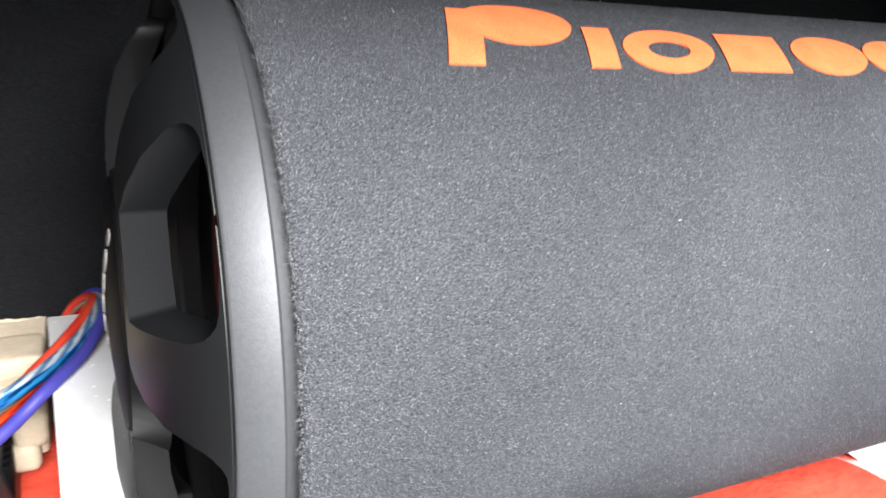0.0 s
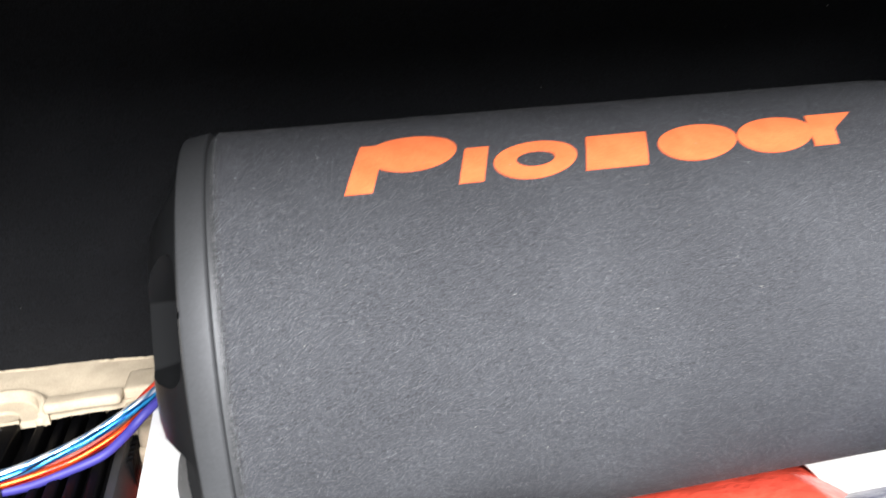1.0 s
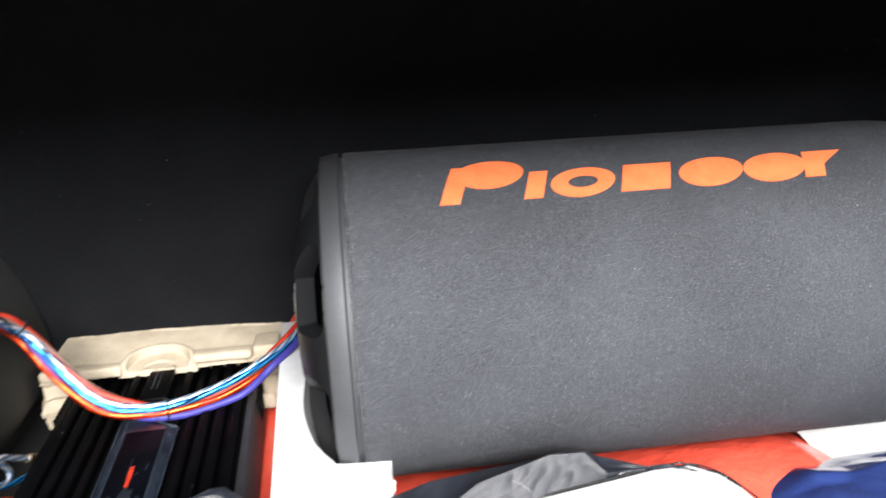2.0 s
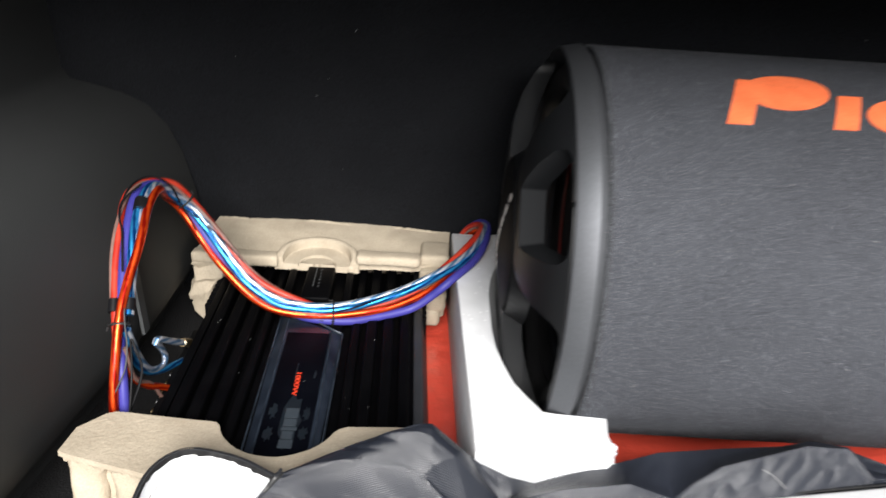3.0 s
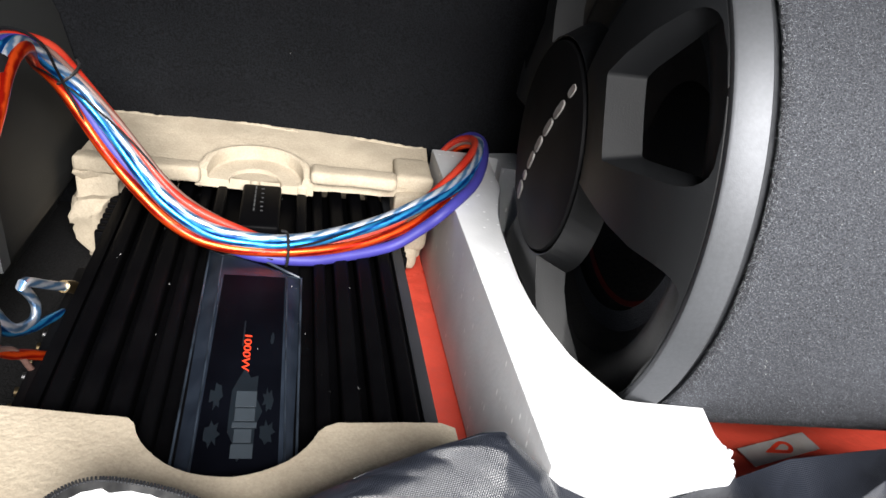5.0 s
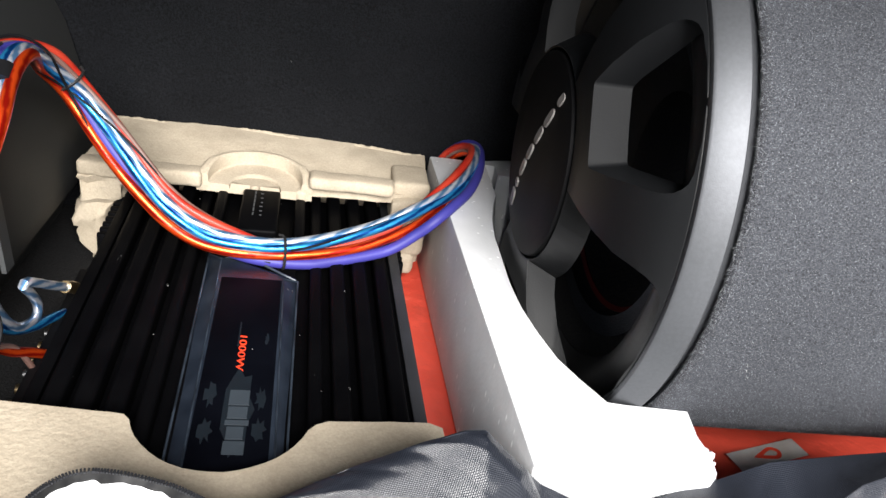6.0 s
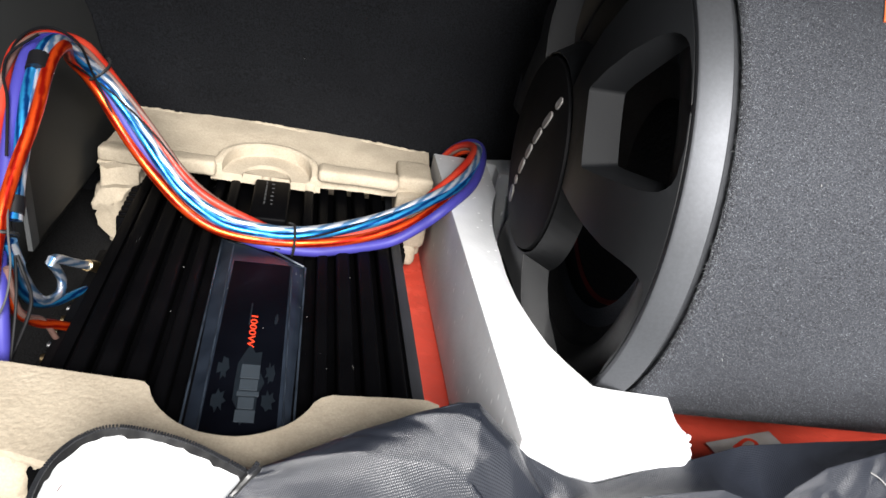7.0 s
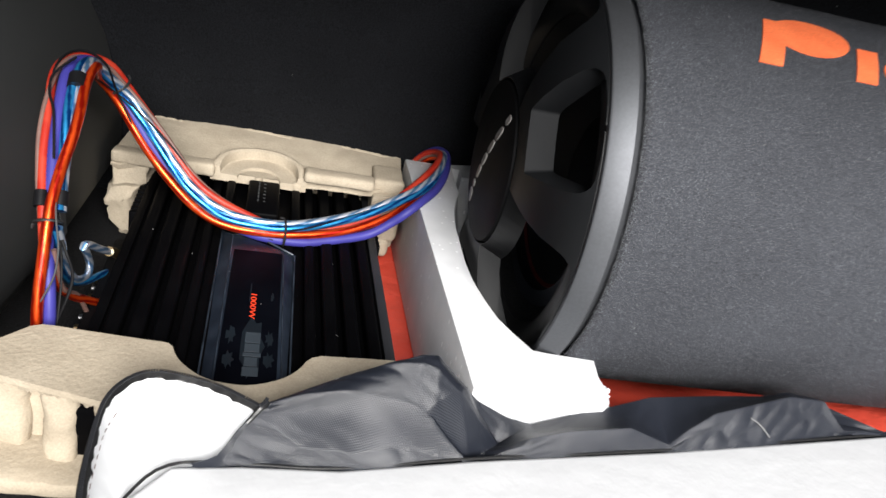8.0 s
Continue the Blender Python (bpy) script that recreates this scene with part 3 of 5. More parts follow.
def subwoofer():
    tube = thing("subwoofer_tube", "dark grey carpeted bass tube with orange markings", "loudspeaker", (0.35, CY, FLOOR))
    body = [(0.066, 0.10), (0.0665, 0.1595), (0.0654, 0.1613), (0.0648, 0.1628), (0.0652, 0.1642), (0.0670, 0.1653), (0.0690, 0.1655)]
    body += [(0.08 + 0.02 * k, 0.1655) for k in range(27)]
    body += [(0.628 + 0.058 * math.sin(a), 0.1055 + 0.060 * math.cos(a)) for a in (math.pi / 16 * k for k in range(1, 9))] + [(0.686, 0.05), (0.686, 0.0)]
    part("carpet_tube", lathe(body, CY, CZ, 160), TUBE_CARPET, tube)
    rim = [(0.070, 0.158), (0.0600, 0.1615), (0.0592, 0.1652), (0.0580, 0.1662), (0.0428, 0.1636), (0.0416, 0.1627), (0.0411, 0.1608), (0.0414, 0.1588), (0.052, 0.1582)]
    part("trim_ring", lathe(rim, CY, CZ, 160, closed=True), RIM_PLASTIC, tube, "grey satin plastic trim ring")
    face = [(0.021, 0.0), (0.021, 0.0668), (0.0150, 0.0672), (0.0125, 0.0680), (0.0118, 0.0695), (0.0118, 0.085), (0.0125, 0.097), (0.0150, 0.113), (0.0205, 0.132),
            (0.0290, 0.1475), (0.0355, 0.1555), (0.0405, 0.1600), (0.0480, 0.1600), (0.0480, 0.153), (0.0400, 0.135), (0.0320, 0.110), (0.0285, 0.09), (0.0285, 0.0)]
    grille = part("grille", lathe(face, CY, CZ, 120), GRILLE_PLASTIC, tube, "black satin plastic spoked grille")
    cutters = []
    for k in range(3):
        cutters.append(opening_cutter(32 + 120 * k, 0.0915, 0.0228, 0.45, 0.12, 0.1475, 0.0450, 0.011))
        cutters.append(opening_cutter(-28.3 + 120 * k, 0.0690, 0.0385, 0.60, 0.15, 0.1355, 0.0785, 0.012, True))
    carved(grille, cutters, "FAST")
    cap = part("centre_cap", lathe([(0.022, 0.0662), (0.0125, 0.0662), (0.0105, 0.0655), (0.0096, 0.0630), (0.0074, 0.045), (0.0057, 0.022), (0.005, 0.0)], CY, CZ, 96), CAP_PLASTIC, tube, "black matt round centre cap")
    a, b = Vector((0.0, CY + 0.024, CZ - 0.046)), Vector((0.0, CY - 0.034, CZ + 0.052))
    along = (b - a).normalized()
    across = Vector((0, along.z, -along.y))
    for k, (w, h) in enumerate(((0.015, 0.017), (0.006, 0.012), (0.014, 0.012), (0.012, 0.012), (0.013, 0.012), (0.013, 0.012), (0.008, 0.012))):
        c = a + (b - a) * (0.06 + 0.147 * k)
        bm = bmesh.new()
        vs = []
        for s in range(16):
            ang = 2 * math.pi * s / 16
            cs, sn = math.copysign(abs(math.cos(ang)) ** 0.6, math.cos(ang)), math.copysign(abs(math.sin(ang)) ** 0.6, math.sin(ang))
            q = c + along * (w / 1.8 * cs) + across * (h / 4.4 * sn)
            r = math.hypot(q.y - CY, q.z - CZ)
            vs.append(bm.verts.new((0.0036 + 1.35 * r * r, q.y, q.z)))
        bm.faces.new(vs)
        bm.normal_update()
        bmesh.ops.solidify(bm, geom=bm.faces[:], thickness=0.0012)
        part("cap_mark", bm, LOGO_GREY, cap, "silver grey raised mark")
    cone = [(0.060, 0.157), (0.052, 0.152), (0.0475, 0.146), (0.0465, 0.140), (0.0490, 0.133), (0.056, 0.128), (0.060, 0.124), (0.078, 0.092), (0.100, 0.052), (0.094, 0.040), (0.089, 0.02), (0.088, 0.0)]
    woofer = part("woofer_cone", lathe(cone, CY, CZ, 96), CONE_BLACK, tube, "black paper woofer cone")
    part("surround", lathe([(0.060, 0.156), (0.0510, 0.1515), (0.0465, 0.1455), (0.0455, 0.139), (0.0480, 0.132), (0.0550, 0.127), (0.0585, 0.1275), (0.06, 0.14)], CY, CZ, 96, closed=True), SURROUND, woofer, "black rubber roll surround")
    part("cone_ring", lathe([(0.0742, 0.0968), (0.0760, 0.0935), (0.0768, 0.0940), (0.0750, 0.0972)], CY, CZ, 96, closed=True), CONE_RED, woofer, "dark red ring")
    carpet_pile(tube)
    lean = 0.00098

    def bar(x0, x1, d0, d1, tip=None):
        tip = x1 if tip is None else tip
        return strip_shape(lambda d: x0 + lean * (d - 55), lambda d: x1 + lean * (d - 55) + (tip - x1) * max(0.0, (d - d0) / (d1 - d0) - 0.45) / 0.55, d0, d1)

    shapes = [bar(0.1465, 0.1645, 55, 72), ellipse_shape(0.197, 67.8, 0.0315, 7.2, 0.0006), bar(0.2220, 0.2390, 55.2, 67.2), ellipse_shape(0.280, 61.0, 0.0300, 6.5, 0.001, (0.0140, 2.7)),
              bar(0.3110, 0.3570, 55.4, 67.4), ellipse_shape(0.403, 61.8, 0.0310, 6.7, 0.001), ellipse_shape(0.4655, 61.8, 0.0310, 6.7, 0.001), bar(0.4880, 0.5080, 56, 68, 0.527)]
    for bm in shapes:
        part("logo_shape", bm, LOGO_ORANGE, tube, "orange printed shape")


subwoofer()

# ---- the white foam end block under the tube ----


def foam_block():
    top = lambda x, y: 0.2165 - 0.09 * max(0.0, x - 0.0) * (1 if y < 0.45 else 0.3)
    outline = [(-0.0150, 0.207), (0.030, 0.2045), (0.0785, 0.2100), (0.0845, 0.2160), (0.0870, 0.2300), (0.0850, 0.2420), (0.0880, 0.2660), (0.0880, 0.40), (0.088, 0.56), (0.0450, 0.595), (0.005, 0.579), (-0.0325, 0.579)]
    bm = prism(outline, FLOOR + 0.0045, 0.21, 0.0015, top)
    block = part("foam_block", bm, FOAM)
    tagged(block, "white bead foam packing block with a broken corner", "packaging")
    env = [(0.004, 0.0), (0.004, 0.085), (0.0065, 0.100), (0.0115, 0.117), (0.0180, 0.136), (0.0265, 0.1500), (0.034, 0.160), (0.038, 0.1655), (0.048, 0.1662), (0.3, 0.1662), (0.3, 0.0)]
    me = bpy.data.meshes.new("cutter")
    cb = lathe(env, CY, CZ, 120)
    bmesh.ops.recalc_face_normals(cb, faces=cb.faces)
    cb.to_mesh(me)
    cb.free()
    carved(block, [new("cutter", me)])
    for size in ((0.0175, 0.2, 0.47, 0.5555, 0.13, 0.3), (0.0175, 0.0265, 0.50, 0.574, 0.13, 0.3)):
        me = bpy.data.meshes.new("cutter")
        cb = box(*size)
        bmesh.ops.recalc_face_normals(cb, faces=cb.faces)
        cb.to_mesh(me)
        cb.free()
        carved(block, [new("cutter", me)])
    rng = random.Random(3)
    bits = []
    for _ in range(26):
        s = bmesh.new()
        bmesh.ops.create_icosphere(s, subdivisions=1, radius=rng.uniform(0.0012, 0.0024))
        bmesh.ops.translate(s, vec=(0.0860 + rng.uniform(-0.002, 0.0015), rng.uniform(0.217, 0.243), rng.uniform(0.180, 0.2075)), verts=s.verts)
        bits.append(s)
    part("crumbs", join(*bits), FOAM, block, "loose foam beads at the broken corner")


foam_block()

# ---- sheets on the floor ----


def red_sheet():
    def fn(u, v):
        x, y = -0.078 + 0.640 * u, 0.205 + 0.385 * v
        x += 0.03 * (1 - v) * u
        z = FLOOR + 0.0015 + 0.0012 * math.sin(9 * u + 3 * v) ** 2
        if u > 0.55:
            far = min(1.0, (u - 0.55) / 0.2) * min(1.0, (1.0 - u) / 0.12)
            fold = abs(math.sin(15.0 * u + 4.0 * v + 1.2 * noise.noise(Vector((u * 5, v * 4, 2)))))
            z += far * (0.026 * math.sin(math.pi * min(1.0, v / 0.45)) + max(0.15, 1 - v / 0.35) * (0.009 * fold + 0.004 * abs(noise.noise(Vector((u * 16, v * 9, 5))))))
        return Vector((x, y, z))
    sh = part("red_sheet", sheet(fn, 90, 40, 0.0012), CARTON_RED)
    tagged(sh, "glossy red plastic sheet lying on the boot floor", "sheet")
    lab = part("label_sticker", box(-0.032, 0.032, -0.0085, 0.0085, 0, 0.0006), LABEL_WHITE)
    lab.matrix_basis = pose(0.203, 0.3245, FLOOR + 0.0049, 0, 0, 18)
    PLACE[lab] = lab.matrix_basis.copy()
    tagged(lab, "pale paper sticker with red mark on the red sheet", "sticker")
    drop = lambda k: [(k * (0.0075 * math.cos(a) if math.cos(a) > 0 else 0.0175 * math.cos(a)) + 0.004, k * 0.0058 * math.sin(a) * (1 if math.cos(a) > 0 else 1 + 0.75 * math.cos(a))) for a in (2 * math.pi * i / 20 for i in range(20))]
    mark = part("sticker_mark", prism(drop(1.0), 0.0005, 0.0009), PRINT_RED, lab, "red printed drop shape", local=True)
    part("mark_centre", prism(drop(0.5), 0.0008, 0.0011), LABEL_WHITE, mark, "pale centre of the mark", local=True)


def white_sheet():
    def fn(u, v):
        x, y = 0.535 + 0.28 * u, 0.235 + 0.335 * v
        rise = 0.026 * math.sin(math.pi * min(1.0, v / 0.42) / 2) * (1.0 if v < 0.42 else max(0.0, 1 - (v - 0.42) / 0.3)) * min(1.0, 0.3 + 4 * u)
        return Vector((x, y, FLOOR + 0.005 + rise + 0.004 * noise.noise(Vector((x * 14, y * 14, 3))) + 0.004 * (1 - u)))
    tagged(part("white_sheet", sheet(fn, 40, 40, 0.0012), CARTON_WHITE), "white plastic sheet lying beside the red one", "sheet")


def blue_bag():
    def fn(u, v):
        x, y = 0.425 + 0.36 * u, -0.02 + 0.315 * v
        y += 0.03 * u * v
        edge = min(1.0, 6 * u) * min(1.0, 6 * (1 - u)) * min(1.0, 5 * (1 - v)) * min(1.0, 5 * v)
        z = FLOOR + 0.004 + 0.035 * edge ** 0.7 + edge * (0.014 * abs(noise.noise(Vector((x * 9 + y * 5, y * 12, 1)))) + 0.002 * abs(noise.noise(Vector((x * 30, y * 22 + x * 20, 7)))))
        return Vector((x, y, z))
    tagged(part("plastic_bag", sheet(fn, 80, 80, 0.0010), BLUE_PLASTIC, sharp=60), "navy blue glossy plastic bag, crumpled", "bag")


red_sheet()
white_sheet()
blue_bag()

# ---- the amplifier ----


def amplifier():
    amp = thing("car_amplifier", "black finned car amplifier with a gloss centre panel", "amplifier", (-0.1645, 0.392, FLOOR + 0.004), 2.6)
    L0, L1, H = -0.178, 0.168, 0.047  # length and height of the base, from the thing's own origin
    part("chassis", box(-0.104, 0.104, L0, L1, 0.0, H, 0.003), AMP_BLACK, amp, local=True)
    for s in (-1, 1):
        bm = box(s * 0.104 - 0.004, s * 0.104 + 0.004, L0, L1, 0.004, H + 0.004, 0.0015)
        for v in bm.verts:
            v.co.x += s * 0.008 * (1 - v.co.z / H)
        # the right rail is dark grey, the left one black like the fins
        part("side_rail", bm, AMP_SIDE if s > 0 else AMP_BLACK, amp, "anodised side rail, dark grey on the right, black on the left", local=True)
        part("fin", box(s * 0.0305 - 0.0042, s * 0.0305 + 0.0042, 0.050, L1 + 0.002, H - 0.002, H + 0.0195, 0.0028, 3), AMP_BLACK, amp, local=True)
        for k, (c, w, h) in enumerate(((0.0435, 0.0085, 0.0120), (0.0585, 0.0105, 0.0135), (0.0745, 0.0105, 0.0135), (0.0905, 0.0100, 0.0120))):
            part("fin", box(s * c - w / 2, s * c + w / 2, L0 + 0.002, L1 - 0.002, H - 0.002, H + h, 0.0028, 3), AMP_BLACK, amp, local=True)
        for k in range(11):
            y = L1 - 0.006 - 0.0085 * k
            part("cooling_rib", box(s * 0.1095 - 0.0040, s * 0.1095 + 0.0040, y - 0.0022, y + 0.0022, 0.010, H + (0.003 if s < 0 else -0.004), 0.0008), AMP_BLACK, amp, local=True)
    part("centre_block", box(-0.030, 0.030, L0 + 0.001, L1 - 0.001, H - 0.002, H + 0.008, 0.002), AMP_BLACK, amp, local=True)
    plate = part("name_block", box(-0.0145, 0.0145, 0.058, 0.127, H + 0.006, H + 0.0255, 0.0022, 3), AMP_BLACK, amp, local=True)
    for k, w in enumerate((0.0046, 0.0056, 0.0060, 0.0050, 0.0054, 0.0040)):
        y = 0.1205 - 0.0074 * k
        part("raised_mark", join(box(-0.0052, -0.0040, y - w / 2, y + w / 2, H + 0.0250, H + 0.0259), box(-0.0006 + 0.0004 * (k % 3), 0.0018, y - w / 2, y - w / 2 + 0.0011, H + 0.0250, H + 0.0259)), STRAP_GREY, plate, "small pale raised mark", local=True)
    # smoky acrylic cover with sloping long sides and a gloss black window
    bm = bmesh.new()
    y0, y1, z0, z1 = L0 + 0.006, 0.044, H + 0.0065, H + 0.0135
    base = [(-0.0295, y0), (0.0290, y0), (0.0318, y1 - 0.024), (0.0270, y1 - 0.018), (-0.0255, y1 + 0.009), (-0.0316, y1 + 0.006)]
    high = [(-0.0195, y0 + 0.003), (0.0235, y0 + 0.003), (0.0215, y1 - 0.032), (0.0170, y1 - 0.026), (-0.0190, y1 - 0.006), (-0.0215, y1 - 0.010)]
    a = [bm.verts.new((x, y, z0)) for x, y in base]
    b = [bm.verts.new((x, y, z1)) for x, y in high]
    for k in range(6):
        bm.faces.new((a[k], a[(k + 1) % 6], b[(k + 1) % 6], b[k]))
    bm.faces.new(b)
    bm.faces.new(a[::-1])
    bmesh.ops.bevel(bm, geom=bm.edges[:], offset=0.0012, segments=3, profile=0.5, affect="EDGES")
    cover = part("acrylic_cover", bm, SMOKE_EDGE, amp, "smoky clear acrylic cover", local=True)
    part("window", box(-0.0190, 0.0205, y0 + 0.006, y1 - 0.034, z1 - 0.001, z1 + 0.0006, 0.0004), GLOSS_BLACK, cover, "gloss black window", local=True)
    top = z1 + 0.0008
    for s in (-1, 1):
        line = [Vector((s * 0.0294, y0 + 0.004, z0 + 0.0016)), Vector((s * 0.0314, (y1 + 0.005) if s < 0 else (y1 - 0.025), z0 + 0.0016)), Vector((s * 0.0215, (y1 - 0.009) if s < 0 else (y1 - 0.031), z1 - 0.0004))]
        part("cover_edge", sweep(line, 0.0007, 6), ACRYLIC_EDGE, cover, "pale clear acrylic edge", local=True)
        line = [Vector((-0.0197 if s < 0 else 0.0237, y0 + 0.004, z1 + 0.0001)), Vector((s * 0.0217, (y1 - 0.012) if s < 0 else (y1 - 0.034), z1 + 0.0001))]
        part("cover_edge", sweep(line, 0.0005, 6), ACRYLIC_EDGE, cover, "pale clear acrylic edge", local=True)
    line = spline([(-0.0190, 0.0365, z1 - 0.0006), (-0.0060, 0.0364, z1 - 0.0006), (0.0029, 0.0337, z1 - 0.0006), (0.0110, 0.0280, z1 - 0.0008), (0.0204, 0.0212, z1 - 0.0014), (0.0300, 0.0180, z0 + 0.0030)], 0.003)
    part("cover_edge", sweep(line, 0.0008, 6), ACRYLIC_EDGE, cover, "pale clear acrylic edge", local=True)
    # wattage lettering, reading towards the front
    cu = bpy.data.curves.new("wattage", "FONT")
    cu.body, cu.size, cu.align_x, cu.extrude, cu.shear = "1000W", 0.0103, "LEFT", 0.00015, 0.06
    tmp = new("wattage", cu)
    me = bpy.data.meshes.new_from_object(tmp.evaluated_get(bpy.context.evaluated_depsgraph_get()))
    bpy.data.objects.remove(tmp)
    tm = bmesh.new()
    tm.from_mesh(me)
    bpy.data.meshes.remove(me)
    bmesh.ops.transform(tm, matrix=pose(-0.0012, -0.0535, top, 0, 0, -90) @ Matrix.Diagonal((1.13, 0.58, 1.0, 1.0)), verts=tm.verts)
    part("wattage_lettering", tm, PRINT_RED, cover, "red lettering", local=True)
    # printed emblem: a column of plain blocks over a darker splash
    y = -0.106
    for w, h, c in ((0.012, 0.0105, 0.0030), (0.009, 0.0100, 0.0030), (0.0035, 0.0120, 0.0032), (0.009, 0.0085, 0.0028), (0.009, 0.0105, 0.0030)):
        part("printed_shape", box(c - h / 2, c + h / 2, y - w, y, top - 0.0003, top + 0.0003, 0.0), PRINT_GREY, cover, "slate grey printed shape", local=True)
        y -= w + 0.0014
    rng = random.Random(8)

    def splash(x, y, rx, ry, wild):
        pts = []
        for k in range(14):
            a = 2 * math.pi * k / 14
            r = 1 - wild * rng.random() * (k % 2)
            pts.append((x + rx * r * math.cos(a), y + ry * r * math.sin(a)))
        return prism(pts, top - 0.0003, top + 0.00008)
    part("printed_shape", splash(0.003, -0.121, 0.0085, 0.036, 0.35), PRINT_DIM, cover, "dark slate printed splash", local=True)
    for x, yy, w, h in ((-0.0125, -0.110, 0.0035, 0.011), (-0.0120, -0.138, 0.0040, 0.010), (0.0140, -0.112, 0.0030, 0.010), (0.0145, -0.136, 0.0040, 0.009), (0.0145, -0.058, 0.0012, 0.006)):
        part("printed_shape", splash(x, yy, w, h, 0.6), PRINT_DIM, cover, "dark slate printed splash", local=True)
    part("printed_shape", box(-0.0022, -0.0014, -0.066, -0.042, top - 0.0003, top + 0.0002), PRINT_DIM, cover, "dark slate printed line", local=True)
    # terminals on the side by the wheel arch
    strip = part("terminal_strip", box(-0.119, -0.108, -0.11, 0.05, 0.012, 0.036, 0.002), CAP_PLASTIC, amp, "black plastic terminal strip", local=True)
    for k in range(8):
        y = -0.098 + 0.0135 * k
        sc = bmesh.new()
        bmesh.ops.create_cone(sc, cap_ends=True, segments=12, radius1=0.0034, radius2=0.0030, depth=0.004)
        bmesh.ops.rotate(sc, cent=(0, 0, 0), matrix=Matrix.Rotation(radians(-90), 3, "Y"), verts=sc.verts)
        bmesh.ops.translate(sc, vec=(-0.121, y, 0.027), verts=sc.verts)
        part("terminal_screw", sc, BRASS if k % 3 else STEEL, strip, "small metal screw", local=True)


amplifier()

# ---- moulded pulp end caps of the amplifier ----


def pulp(bm, fine=0.012, rough=0.0016, seed=0.0):
    bmesh.ops.triangulate(bm, faces=[f for f in bm.faces if len(f.verts) > 4])
    return roughen(roughen(subdivided(bm, fine), rough, 38, seed), rough * 0.6, 120, seed + 4)


def arch(cx, cy, profile, n=28):
    """A half ring standing open to the front, with a closed profile of (radius, height)."""
    bm = bmesh.new()
    rows = []
    for k in range(n + 1):
        a = math.pi * k / n
        rows.append([bm.verts.new((cx + r * math.cos(a), cy + r * math.sin(a), z)) for r, z in profile])
    m = len(profile)
    for p, q in zip(rows, rows[1:]):
        for i in range(m):
            bm.faces.new((p[i], p[(i + 1) % m], q[(i + 1) % m], q[i]))
    bm.faces.new(rows[0][::-1])
    bm.faces.new(rows[-1])
    bmesh.ops.recalc_face_normals(bm, faces=bm.faces)
    return bm


def torn_edge(line, high, wide, seed):
    """A thin fibrous edge along a line, of uneven height."""
    bm = bmesh.new()
    rows = []
    for k, p in enumerate(line):
        q = Vector((p.x * 90, seed, p.y * 90))
        h = high * (0.35 + 0.8 * abs(noise.noise(q)) + 0.6 * abs(noise.noise(q * 4.1)))
        side = Vector((0, wide, 0))
        lean = Vector((0.0, 0.0016 * noise.noise(q * 2 + Vector((3, 1, 7))), 0.0))
        rows.append([bm.verts.new(c) for c in (p - side, p + lean - side * 0.35 + Vector((0, 0, h)), p + lean + side * 0.35 + Vector((0, 0, h * 0.9)), p + side)])
    for a, b in zip(rows, rows[1:]):
        for k in range(4):
            bm.faces.new((a[k], a[(k + 1) % 4], b[(k + 1) % 4], b[k]))
    bm.faces.new(rows[0][::-1])
    bm.faces.new(rows[-1])
    return bm


